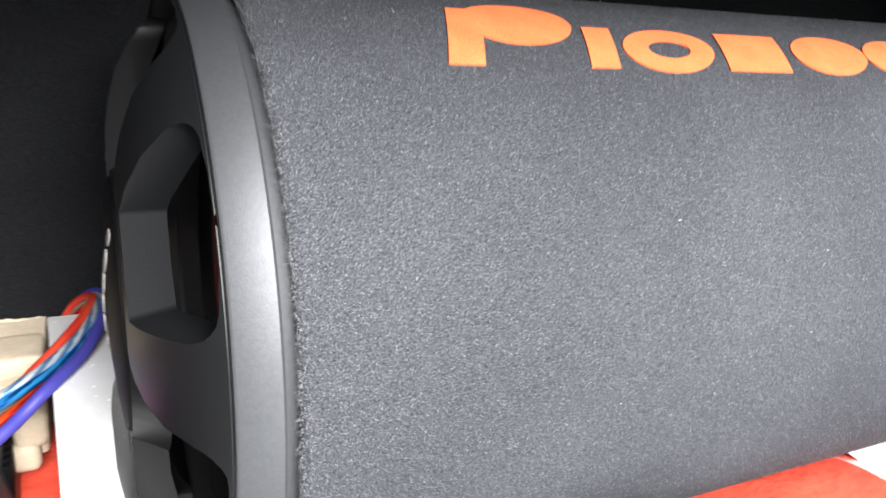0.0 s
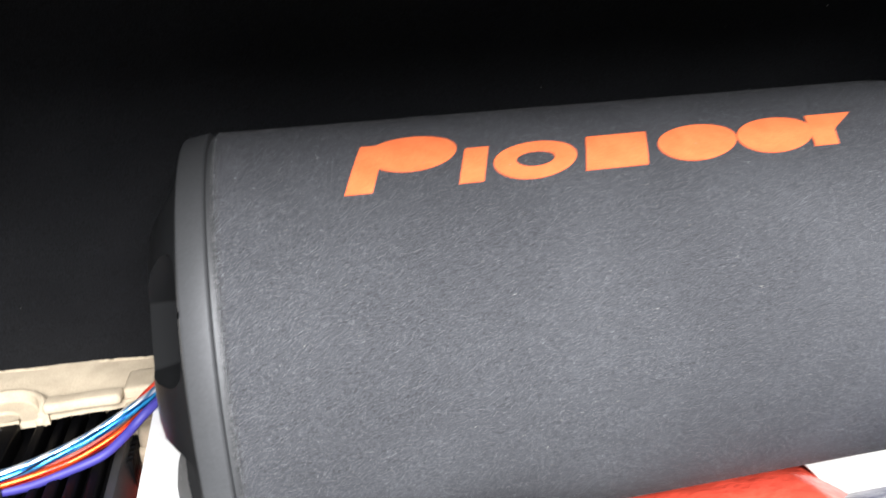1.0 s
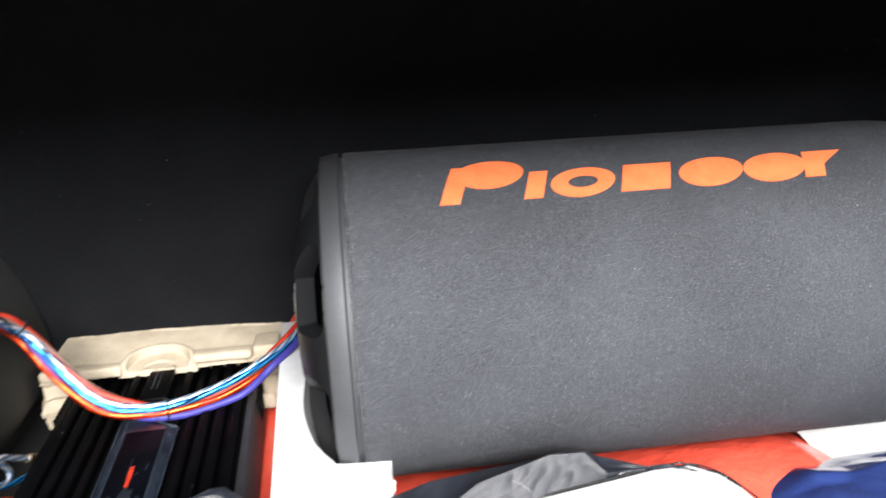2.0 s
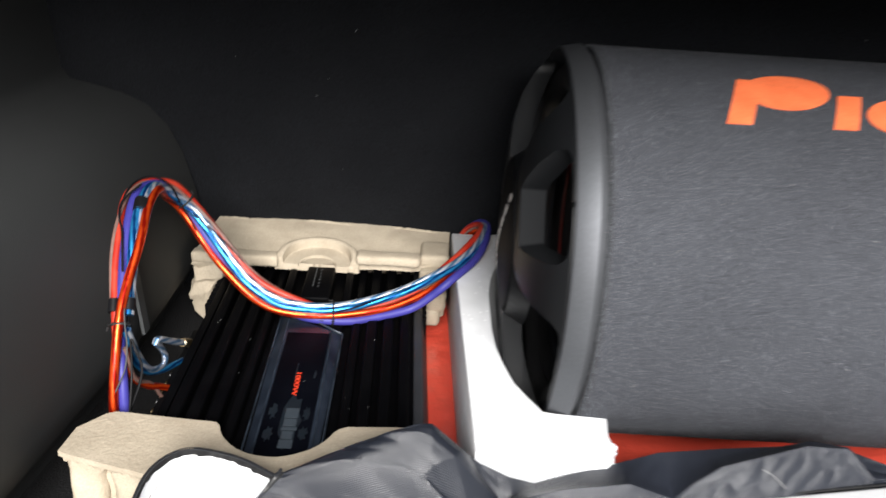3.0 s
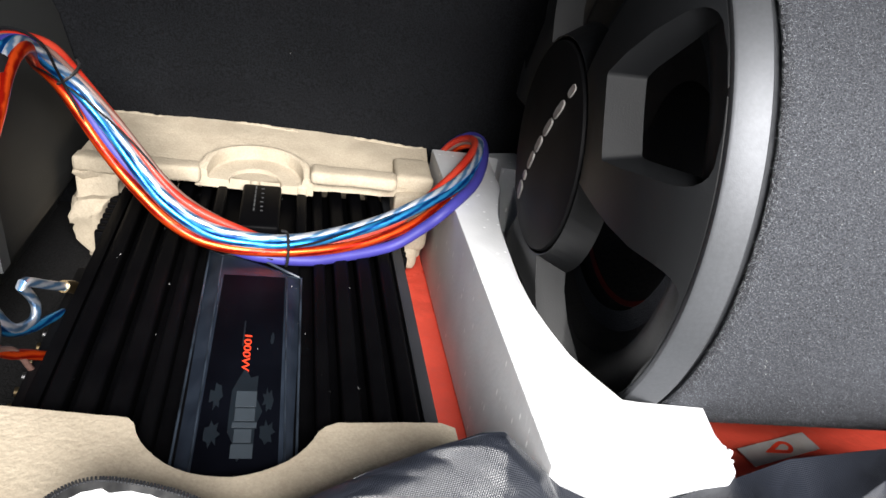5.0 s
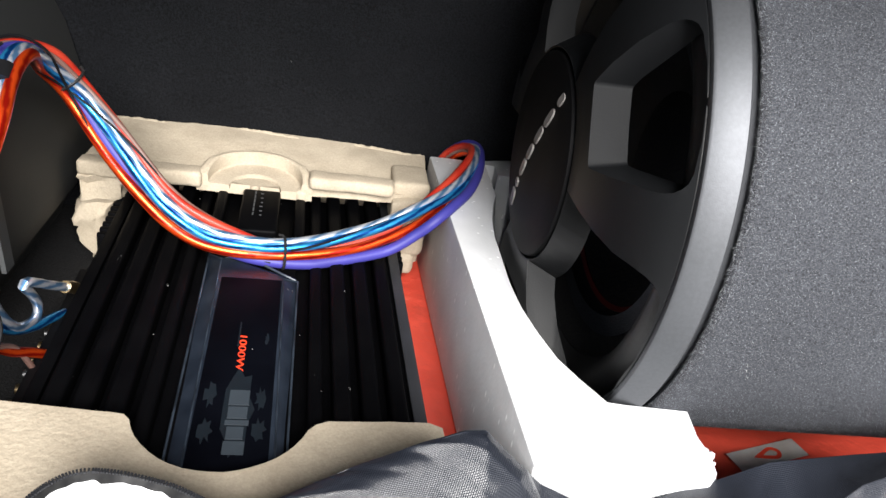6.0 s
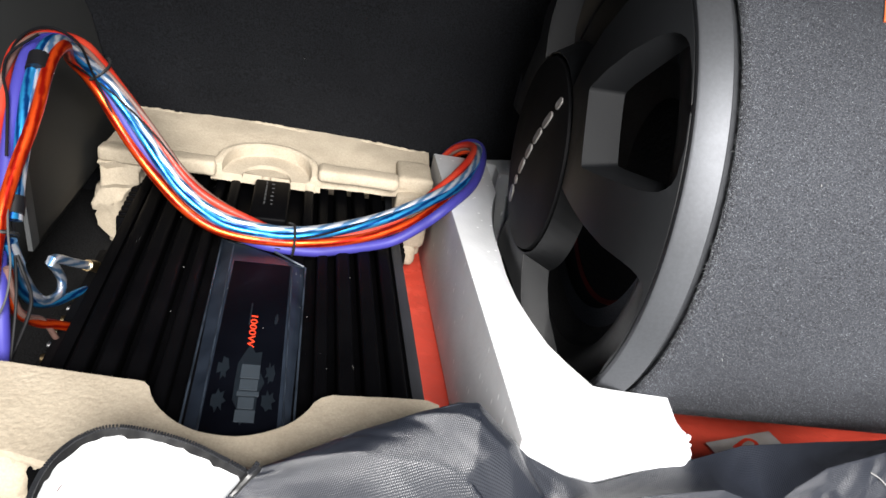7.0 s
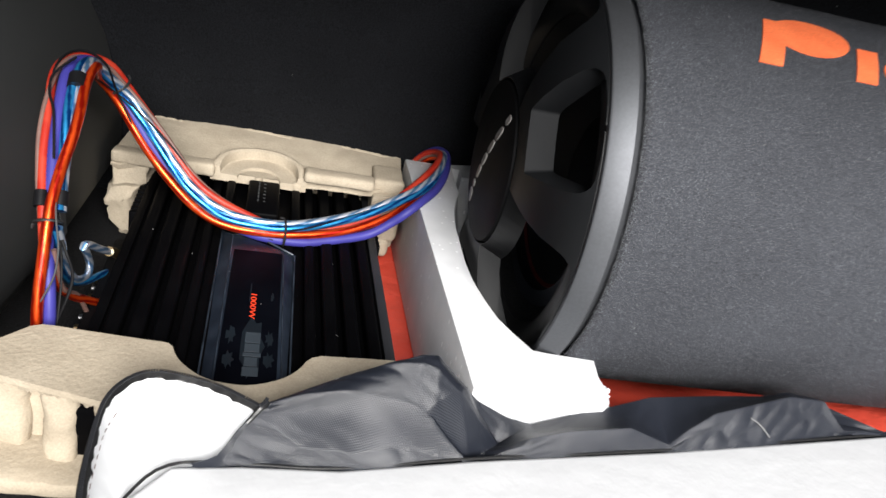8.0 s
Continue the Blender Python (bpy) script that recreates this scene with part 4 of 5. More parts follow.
def rear_cap():
    cap = thing("pulp_end_cap", "beige moulded pulp end cap behind the amplifier", "packaging", (-0.17, 0.56, FLOOR), group="amplifier end caps")
    wave = lambda x: 0.2085 + 0.0040 * math.sin((x + 0.33) * 11) + 0.0012 * math.sin(x * 60)
    cx, cy = -0.1765, 0.5215
    notch = [(cx + 0.0415 * math.cos(radians(a)), cy + 0.0415 * math.sin(radians(a))) for a in range(176, 0, -8)]
    outline = [(-0.3115, 0.524), (-0.30, 0.521), (-0.222, 0.524)] + notch + [(-0.132, 0.526), (-0.060, 0.528), (-0.036, 0.540), (-0.0335, 0.600), (-0.10, 0.601), (-0.20, 0.601), (-0.302, 0.600)]
    bm = prism(outline, 0.1905, 0.2, 0.0, lambda x, y: 0.198 + (wave(x) - 0.198) * max(0.0, (y - 0.53) / 0.07))
    part("top_plate", pulp(bm, 0.010, 0.0011), PULP, cap)
    part("back_wall", pulp(box(-0.304, -0.036, 0.588, 0.6025, FLOOR + 0.004, 0.204, 0.003), 0.014, 0.0015, 2), PULP, cap)
    part("torn_edge", torn_edge([Vector((-0.302 + 0.0012 * k, 0.5985 + 0.0015 * math.sin(k * 0.09), wave(-0.302 + 0.0012 * k) - 0.0016)) for k in range(224)], 0.0026, 0.0020, 3.0), PULP, cap, "pale fibrous torn edge")
    part("front_lip", pulp(box(-0.311, -0.2175, 0.5165, 0.534, 0.1905, 0.2030, 0.0035, 3), 0.007, 0.0012, 3), PULP, cap)
    part("front_lip", pulp(box(-0.1345, -0.0650, 0.5165, 0.536, 0.1990, 0.2100, 0.0042, 4), 0.007, 0.0007, 5), PULP, cap)
    # the round bulge: a rounded ridge, a sunken face inside it and a shallow disc in that
    bm = arch(cx, cy, [(0.0455, 0.1870), (0.0452, 0.2030), (0.0440, 0.2068), (0.0420, 0.2086), (0.0390, 0.2088), (0.0372, 0.2072), (0.0366, 0.2040), (0.0362, 0.1995), (0.0352, 0.1988), (0.0300, 0.1986), (0.0212, 0.1984), (0.0202, 0.1978), (0.0198, 0.1950), (0.0190, 0.1938), (0.0110, 0.1936), (0.0040, 0.1936), (0.0040, 0.1870)], 48)
    for v in bm.verts:
        dx, dy = v.co.x - cx, v.co.y - cy
        turned = math.degrees(math.atan2(dy, abs(dx)))
        if v.co.z > 0.188:
            if 0.0195 < math.hypot(dx, dy) < 0.0364:
                v.co.z -= 0.12 * max(0.0, 0.036 - dy)
            else:
                v.co.z -= (v.co.z - 0.197) * 0.6 * max(0.0, 1 - turned / 30) ** 1.5
    part("arch", pulp(bm, 0.007, 0.0003, 6), PULP, cap, sharp=24)
    part("pillar", pulp(box(-0.1450, -0.1345, 0.5200, 0.540, 0.1830, 0.1960, 0.0045, 4), 0.006, 0.0007, 21), PULP, cap)
    part("corner_block", pulp(box(-0.0660, -0.0345, 0.5300, 0.5720, 0.1900, 0.2085, 0.0040, 3), 0.007, 0.0007, 23), PULP, cap)
    leg = prism([(-0.312, 0.5185), (-0.276, 0.5225), (-0.280, 0.59), (-0.306, 0.596)], FLOOR + 0.001, 0.192, 0.003)
    leg = subdivided(leg, 0.0045)
    for v in leg.verts:
        down = max(0.0, min(1.0, (0.192 - v.co.z) / 0.072))
        front = max(0.0, (0.56 - v.co.y) / 0.04)
        v.co.x += (-0.311 - v.co.x) * 0.58 * down ** 0.8 * front
        lump = 0.0080 * noise.noise(Vector((3.1, v.co.y * 30, v.co.z * 62))) + 0.0050 * noise.noise(Vector((1.7, v.co.y * 40, v.co.z * 110)))
        v.co.x += lump * (0.4 + down)
        v.co.y -= 0.8 * abs(lump)
    part("side_leg", roughen(roughen(leg, 0.0034, 80, 8), 0.0016, 210, 9), PULP, cap, "torn beige side flap")
    part("side_leg", pulp(prism([(-0.066, 0.520), (-0.037, 0.524), (-0.034, 0.597), (-0.064, 0.597)], FLOOR + 0.020, 0.196, 0.004), 0.008, 0.0016, 9), PULP, cap)
    part("leg_step", pulp(box(-0.0560, -0.0350, 0.5120, 0.545, FLOOR + 0.030, 0.1750, 0.006, 4), 0.006, 0.0010, 24), PULP, cap)
    part("leg_step", pulp(box(-0.0640, -0.0410, 0.5100, 0.540, FLOOR + 0.0135, FLOOR + 0.034, 0.006, 4), 0.006, 0.0012, 25), PULP, cap)


def front_cap():
    cap = thing("pulp_end_cap", "beige moulded pulp end cap with a round finger notch", "packaging", (-0.17, 0.22, FLOOR), group="amplifier end caps")
    cx, cy, r = -0.1620, 0.2635, 0.0455
    arc = [(cx + r * math.cos(math.radians(a)), cy + r * math.sin(math.radians(a))) for a in range(198, 346, 8)]
    outline = [(-0.307, 0.2385), (-0.2925, 0.2560), (-0.286, 0.2590), (-0.214, 0.2540), (-0.2085, 0.2530)] + arc + [(-0.1150, 0.2535), (-0.109, 0.2565), (-0.056, 0.2590), (-0.049, 0.256), (-0.047, 0.190), (-0.150, 0.188), (-0.236, 0.1925), (-0.2985, 0.2085), (-0.3085, 0.2120)]
    tilt = lambda x, y: 0.1920
    bm = prism(outline, 0.1875, 0.19, 0.0, tilt)
    part("top_plate", pulp(bm, 0.012, 0.0005, 11), PULP, cap)
    # a sunken wall with rounded columns below the plate, and a torn fringe along its edge
    for x0, x1, y in ((-0.306, -0.2260, 0.2290), (-0.2260, -0.05, 0.2120)):
        part("front_wall", pulp(box(x0, x1, y - 0.0045, y + 0.003, FLOOR + 0.0005, 0.189, 0.002), 0.008, 0.0024, 12), PULP, cap)
    for x, w, d, soft in ((-0.2960, 0.030, 0.2200, 0.007), (-0.2615, 0.0235, 0.2090, 0.006), (-0.2345, 0.018, 0.2110, 0.005), (-0.205, 0.020, 0.2000, 0.006), (-0.16, 0.022, 0.1990, 0.006), (-0.11, 0.022, 0.1990, 0.006), (-0.062, 0.020, 0.1985, 0.006)):
        col = subdivided(box(x - w / 2, x + w / 2, d, 0.232 if x < -0.23 else 0.2100, FLOOR + 0.0005, 0.1885, soft, 4), 0.007)
        for v in col.verts:
            down = (0.1885 - v.co.z) / 0.070
            v.co.x += (v.co.x - x) * (-0.18 * down + 0.14 * noise.noise(Vector((x * 60, 1.3, v.co.z * 30))))
            if v.co.y < d + 0.012:
                v.co.y -= 0.006 * down - 0.0040 * noise.noise(Vector((x * 50, v.co.x * 60, v.co.z * 45)))
        part("rib", roughen(roughen(col, 0.0020, 60, 13 + x), 0.0007, 190, 3), PULP, cap)
    fringe = [Vector((-0.306 + 0.0011 * k, 0.2140 - 0.27 * 0.0011 * k, 0.1890)) for k in range(62)]
    part("torn_fringe", torn_edge(fringe, -0.0075, 0.0022, 5.0), PULP, cap, "ragged torn pulp fringe")
    part("foot", pulp(box(-0.308, -0.05, 0.185, 0.228, FLOOR + 0.0005, FLOOR + 0.014, 0.004), 0.010, 0.0022, 17), PULP, cap)


rear_cap()
front_cap()

# ---- the cable harness ----


def harness():
    hub = thing("cable_harness", "bundle of red, blue, silver and violet cables with black ties", "cables", (-0.29, 0.272, FLOOR))
    centre = [(-0.026, 0.592, 0.150), (-0.026, 0.592, 0.180), (-0.021, 0.590, 0.205), (-0.009, 0.585, 0.2240), (0.0035, 0.568, 0.2315), (-0.002, 0.532, 0.2325), (-0.036, 0.481, 0.2135), (-0.090, 0.4490, 0.1950), (-0.146, 0.4295, 0.1898),
              (-0.2015, 0.4260, 0.2015), (-0.2265, 0.4300, 0.2175), (-0.2490, 0.4380, 0.2400), (-0.287, 0.455, 0.2835), (-0.302, 0.432, 0.3105), (-0.306, 0.400, 0.3170), (-0.303, 0.366, 0.3000), (-0.302, 0.335, 0.270), (-0.297, 0.305, 0.240), (-0.293, 0.287, 0.212), (-0.291, 0.274, 0.180), (-0.288, 0.268, 0.125)]
    line = spline(centre, 0.004)
    tangents = [t for t, _, _ in frames_along(line)]
    raw = [Vector((0.12, 0.86, -0.49)).cross(t) for t in tangents]
    sides = []
    for i, t in enumerate(tangents):
        across = sum((raw[k] for k in range(max(0, i - 6), min(len(raw), i + 7))), Vector())
        sides.append((across - t * across.dot(t)).normalized())
    turn = min(range(len(line)), key=lambda i: (line[i] - Vector(centre[6])).length)
    for i in range(turn - 1, -1, -1):
        sides[i] = (sides[i + 1] - tangents[i] * sides[i + 1].dot(tangents[i])).normalized()
    fr = [(t, a, t.cross(a)) for t, a in zip(tangents, sides)]
    n = len(line)
    run = [0.0]
    for p, q in zip(line, line[1:]):
        run.append(run[-1] + (q - p).length)
    near = lambda spot: min(range(n), key=lambda i: (line[i] - Vector(spot)).length)
    ties = [near((-0.146, 0.4295, 0.1898)), near((-0.287, 0.455, 0.283)), near((-0.297, 0.305, 0.240))]
    width = [(run[m], w) for m, w in zip([0, near(centre[4]), near(centre[6]), ties[0], near((-0.2265, 0.4300, 0.2175)), ties[1], near(centre[14]), near(centre[16]), ties[2], n - 1],
                                         (0.003, 0.0046, 0.0088, 0.0074, 0.0082, 0.0074, 0.0105, 0.0105, 0.0075, 0.0080))]
    # where each cable lies: metres along the bundle, millimetres across it (plus: its outer, upper side), and towards its back
    lay = {}
    lay["silver_cable"] = (CABLE_SILVER, 0.0030, "clear silver cable with bright strands", 0.702,
                           ((0, 1, 0), (0.105, 1, -3), (0.129, 0.9, -3), (0.153, -1, -4), (0.178, 1.5, -4), (0.204, 6.0, -3), (0.228, 8.4, -1), (0.253, 8.2, 0), (0.278, 8.8, 0), (0.304, 8.0, -1), (0.329, 6.4, -2), (0.355, 4.5, -3), (0.380, 3.2, -3), (0.405, 4.2, -3),
                            (0.428, 3.4, -3), (0.453, 4.8, -3), (0.480, 4.4, -3), (0.506, 3.2, -3), (0.532, 0.8, -4), (0.583, -9.0, -2), (0.610, -7.4, -1), (0.635, -8.6, 0), (0.661, -7.6, 2), (0.688, -7.4, 3), (0.702, -7.6, 3)))
    lay["blue_cable"] = (CABLE_BLUE, 0.0033, "clear blue cable with bright strands", 0.702,
                         ((0, 0, 0), (0.105, -2, -3), (0.129, -3.5, -3), (0.153, -6, -3), (0.178, -3.5, -3), (0.204, 1.8, -3), (0.228, 3.8, -3), (0.253, 4.0, -3), (0.278, 4.4, -3), (0.304, 3.8, -3), (0.329, 2.2, -4), (0.355, 0.2, -4), (0.380, -2.6, -3), (0.405, -0.4, -4),
                          (0.428, -1.4, -4), (0.453, 0.8, -4), (0.480, 0.8, -3), (0.506, -0.2, -3), (0.532, -1.8, -3), (0.583, -5.0, -2), (0.610, -3.2, -2), (0.635, -3.9, -2), (0.661, -6.2, 1), (0.688, -6.0, 1), (0.702, -6.2, 1)))
    lay["red_cable"] = (CABLE_RED, 0.0037, "clear red cable with copper strands", 0.9,
                        ((0, -1, 0), (0.105, -3, 2), (0.153, -4, 2), (0.178, -6, 1), (0.204, -3.5, -1), (0.228, -5.6, -2), (0.253, -5.4, -3), (0.278, -4.8, -3), (0.304, -2.6, -3), (0.329, -1.8, -3), (0.355, -4.8, -2), (0.380, -8.2, -2), (0.405, -8.3, -2),
                         (0.428, -7.8, -2), (0.453, -8.6, -2), (0.480, -8.4, -2), (0.506, -6.0, -3), (0.532, -6.2, 1), (0.583, -12.5, 1), (0.610, -10.6, -1), (0.635, -12.2, -2), (0.661, -9.0, -4), (0.688, -4.6, -5), (0.713, -1.6, -5), (0.763, 2.2, -4), (0.82, 3.0, -4)))
    lay["orange_red_cable"] = (CABLE_ORANGE, 0.0031, "orange red cable", 0.9,
                               ((0, 2, 0), (0.105, 4.5, 0), (0.129, 4.6, 0), (0.153, 5.4, 0), (0.178, 7.2, 0), (0.204, 8.6, 2), (0.228, 4.0, 3), (0.253, -0.6, 2), (0.278, -0.4, 1), (0.304, 0.4, 3), (0.329, 2.0, 4), (0.355, 6.0, 3), (0.380, 9.6, 0), (0.405, 9.0, 0),
                                (0.428, 7.4, -1), (0.453, 9.0, -1), (0.480, 7.6, 0), (0.506, 5.4, 3), (0.532, 8.0, 1), (0.583, 14.0, 0), (0.610, 12.0, 0), (0.635, 9.2, 0), (0.661, 7.0, 0), (0.688, 4.6, 0), (0.713, 3.0, 1), (0.763, 0.0, 4), (0.82, 0.5, 4)))
    lay["violet_cable"] = (CABLE_VIOLET, 0.0041, "violet cable", 0.9,
                           ((0, -11.0, 0), (0.204, -11.0, 0), (0.228, -13.0, 0), (0.253, -13.2, 0), (0.278, -12.0, 0), (0.304, -9.6, 0), (0.329, -7.4, 1), (0.355, -8.2, 3), (0.380, -5.0, 5), (0.405, -3.0, 5),
                            (0.428, -3.4, 2), (0.453, -3.8, 0), (0.480, -3.8, -1), (0.506, -3.0, 0), (0.532, 3.0, 2), (0.583, 4.0, 0), (0.610, 4.2, 0), (0.635, 3.0, 0), (0.661, 1.2, 1), (0.688, 0.0, 3), (0.713, 1.0, 3), (0.763, -3.6, 1), (0.82, -3.0, 1)))
    lay["brown_cable"] = (CABLE_COPPER, 0.0017, "brown pink thin cable", 0.9,
                          ((0, 0, 2), (0.105, 2, 3), (0.178, 3, 4), (0.228, 1.0, 2), (0.253, 1.2, 0), (0.278, 1.8, 0), (0.304, 0.5, 3), (0.329, 0, 4), (0.380, 10.5, 3), (0.405, 11.0, 2),
                           (0.428, 9.8, -1), (0.453, 11.2, -2), (0.480, 9.6, -2), (0.506, 6.4, -2), (0.532, 5.0, -2), (0.583, 9.0, -2), (0.610, 11.0, -3), (0.635, 13.4, -2), (0.661, 10.6, -1), (0.688, 7.4, 0), (0.713, 4.0, 2), (0.82, 2, 4)))
    over_foam = [(-0.026, 0.594, 0.150), (-0.025, 0.594, 0.185), (-0.018, 0.591, 0.212), (-0.003, 0.583, 0.2290), (0.0050, 0.566, 0.2345), (0.0050, 0.542, 0.2335), (-0.0008, 0.515, 0.2285), (-0.0108, 0.490, 0.2245), (-0.0285, 0.4640, 0.2195), (-0.0404, 0.4550, 0.2115), (-0.0500, 0.4540, 0.2025), (-0.0678, 0.4498, 0.1900), (-0.0878, 0.4427, 0.1855)]
    for name, (m, r, label, stop, table) in lay.items():
        pts = []
        for i in range(n):
            t, a, b = fr[i]
            u, d = lerp_table(table, run[i])
            pts.append(line[i] + (a * (u + 0.35 * math.sin(run[i] * 37 + r * 3000)) + b * d) * 0.001)
        pts = [sum(pts[max(0, i - 4):i + 5], Vector()) / len(pts[max(0, i - 4):i + 5]) for i in range(n)]
        laid = [p for p, q in zip(pts, run) if q <= stop]
        if name == "violet_cable":
            k = min(i for i in range(n) if run[i] >= 0.305)
            laid = spline(over_foam + [tuple(laid[k])], 0.004)[:-1] + laid[k:]
        part(name, sweep(laid, r, 14), m, hub, label)
    pts = []
    for i in range(n):
        t, a, b = fr[i]
        w = 1.9 - 2 * math.pi * (run[i] - run[ties[1]]) * 3.2
        pts.append(line[i] + a * math.cos(w) * (lerp_table(width, run[i])[0] + 0.0022) - b * math.sin(w) * 0.0080)
    pts = [sum(pts[max(0, i - 2):i + 3], Vector()) / len(pts[max(0, i - 2):i + 3]) for i in range(n)]
    part("black_wire", sweep(pts[ties[0] + 6:n - 4], 0.0009, 8), CABLE_BLACK, hub, "thin black wire round the bundle")
    for k, shift, girth in ((ties[0], -0.0006, 0.0112), (ties[1] + 1, 0.0, 0.0100), (ties[2], -0.0008, 0.0086)):
        t, a, b = fr[k]
        ring = [line[k] + a * (shift + math.cos(w) * girth) + b * math.sin(w) * 0.0080 for w in (2 * math.pi * s / 28 for s in range(29))]
        tie = part("cable_tie", sweep(ring, 0.0011, 6, False), ZIP_BLACK, hub, "black cable tie")
        tail = [line[k] + a * (shift + girth), line[k] + a * (shift + girth + 0.0012) + t * 0.001, line[k] + a * (shift + girth + 0.0016) + t * 0.004]
        part("tie_tail", sweep(spline(tail, 0.002), 0.0009, 6), ZIP_BLACK, tie)
    # bands of tape: on the blue and silver pair near the top, and on the cables above the low tie
    for at, across, back, long, thick in ((0.603, -5.6, -1.5, 0.0055, 0.0062), (0.690, 5.0, 0.0, 0.0055, 0.0044), (0.690, -6.6, 2.0, 0.0050, 0.0052)):
        k = min(range(n), key=lambda i: abs(run[i] - at))
        t, a, b = fr[k]
        c = line[k] + (a * across + b * back) * 0.001
        part("tape_band", sweep([c + t * s for s in (-long, -long * 0.5, 0, long * 0.5, long)], thick, 16), TAPE_BLACK, hub, "band of black tape")
    loose = [line[k] + (fr[k][1] * across + fr[k][2] * -6.5) * 0.001 for k, across in ((139, -2), (142, 6), (144, 10), (147, 9), (150, 4), (154, 0), (158, -3))]
    part("black_wire", sweep(spline(loose, 0.003), 0.0009, 8), CABLE_BLACK, hub, "thin loose black wire")
    loose = [line[k] + (fr[k][1] * across + fr[k][2] * -5.5) * 0.001 for k, across in ((164, -6.5), (168, -8), (172, -10), (176, -8), (179, -3), (182, 3), (185, 5))]
    part("grey_wire", sweep(spline(loose, 0.003), 0.0006, 8), STRAP_GREY, hub, "thin pale grey wire")
    for turns, start, phase in ((4.4, ties[0] + 2, 0.4), (2.6, 30, 2.2)):
        pts = []
        for i in range(start, ties[1] + 8 if start > 60 else ties[0]):
            t, a, b = fr[i]
            w = phase + 2 * math.pi * run[i] * turns
            mid = 1.0 if start > 60 else -2.0
            pts.append(line[i] + (a * (mid + 9.5 * math.cos(w)) - b * (3.0 + 4.5 * math.sin(w))) * 0.001)
        part("black_wire", sweep(pts, 0.0008, 8), CABLE_BLACK, hub, "thin black wire round the bundle")
    # leads to the terminals
    part("silver_lead", sweep(spline([(-0.2895, 0.303, 0.238), (-0.289, 0.307, 0.224), (-0.290, 0.315, 0.208), (-0.289, 0.323, 0.192), (-0.288, 0.334, 0.179), (-0.287, 0.347, 0.172), (-0.286, 0.357, 0.170), (-0.286, 0.361, 0.177), (-0.285, 0.349, 0.194), (-0.285, 0.342, 0.202), (-0.284, 0.347, 0.202),
                                     (-0.281, 0.368, 0.187), (-0.278, 0.388, 0.173)]), 0.0029, 12), CABLE_SILVER, hub, "clear silver lead")
    part("blue_lead", sweep(spline([(-0.2910, 0.302, 0.238), (-0.291, 0.306, 0.222), (-0.2925, 0.311, 0.208), (-0.2915, 0.319, 0.192), (-0.290, 0.332, 0.178), (-0.286, 0.350, 0.168), (-0.282, 0.372, 0.160), (-0.275, 0.405, 0.148)]), 0.0029, 12), CABLE_BLUE, hub, "clear blue lead")
    part("terminal_lug", sweep(spline([(-0.2785, 0.386, 0.1745), (-0.2765, 0.396, 0.1680), (-0.2735, 0.404, 0.1600)]), 0.0040, 12), BRASS, hub, "brass wire lug")
    part("red_lead", sweep(spline([(-0.292, 0.300, 0.222), (-0.289, 0.296, 0.200), (-0.284, 0.311, 0.180), (-0.279, 0.326, 0.168), (-0.272, 0.340, 0.156)]), 0.0030, 12), CABLE_RED, hub, "clear red lead")
    part("copper_lead", sweep(spline([(-0.290, 0.295, 0.226), (-0.286, 0.297, 0.196), (-0.282, 0.316, 0.178), (-0.279, 0.325, 0.160), (-0.276, 0.330, 0.145)]), 0.0018, 10), CABLE_COPPER, hub, "thin brown lead")
    part("black_wire", sweep(spline([(-0.292, 0.308, 0.236), (-0.284, 0.300, 0.222), (-0.279, 0.296, 0.205), (-0.283, 0.285, 0.185), (-0.291, 0.268, 0.160)]), 0.0011, 8), CABLE_BLACK, hub, "thin black wire")


harness()


def wall_strap():
    line = spline([(-0.3275, 0.404, 0.262), (-0.3225, 0.402, 0.238), (-0.3195, 0.400, 0.211), (-0.3165, 0.397, 0.187), (-0.3155, 0.396, 0.178)], 0.004)
    bm = bmesh.new()
    rows = []
    for p in line:
        rows.append([bm.verts.new(p + Vector((dx, dy, 0))) for dx, dy in ((0.0015, -0.006), (0.0015, 0.006), (-0.0015, 0.006), (-0.0015, -0.006))])
    for a, b in zip(rows, rows[1:]):
        for k in range(4):
            bm.faces.new((a[k], a[(k + 1) % 4], b[(k + 1) % 4], b[k]))
    bm.faces.new(rows[0][::-1])
    bm.faces.new(rows[-1])
    tagged(part("strap", bm, STRAP_GREY), "pale grey plastic strap on the side trim", "strap")


wall_strap()

# ---- the black nylon bag in front ----
from mathutils.geometry import delaunay_2d_cdt

BACK_EDGE = [(-0.215, 0.075), (-0.204, 0.118), (-0.187, 0.1425), (-0.150, 0.147), (-0.097, 0.149), (-0.016, 0.165), (0.119, 0.187), (0.318, 0.225), (0.352, 0.226), (0.372, 0.212), (0.384, 0.185), (0.394, 0.135), (0.40, 0.0)]
RIDGE = [(-0.170, 0.172, 0.2190), (-0.143, 0.170, 0.2200), (-0.100, 0.183, 0.2350), (-0.056, 0.192, 0.2490), (-0.046, 0.194, 0.2480), (-0.028, 0.198, 0.2280), (-0.012, 0.200, 0.2120), (0.010, 0.200, 0.2010), (0.028, 0.201, 0.1960),
         (0.052, 0.2045, 0.2030), (0.085, 0.2150, 0.2055), (0.118, 0.2255, 0.2090), (0.170, 0.235, 0.2085), (0.2145, 0.243, 0.2070), (0.235, 0.243, 0.2130), (0.263, 0.241, 0.2110), (0.272, 0.245, 0.2030), (0.3126, 0.2265, 0.1990), (0.372, 0.222, 0.1900), (0.384, 0.190, 0.1930)]
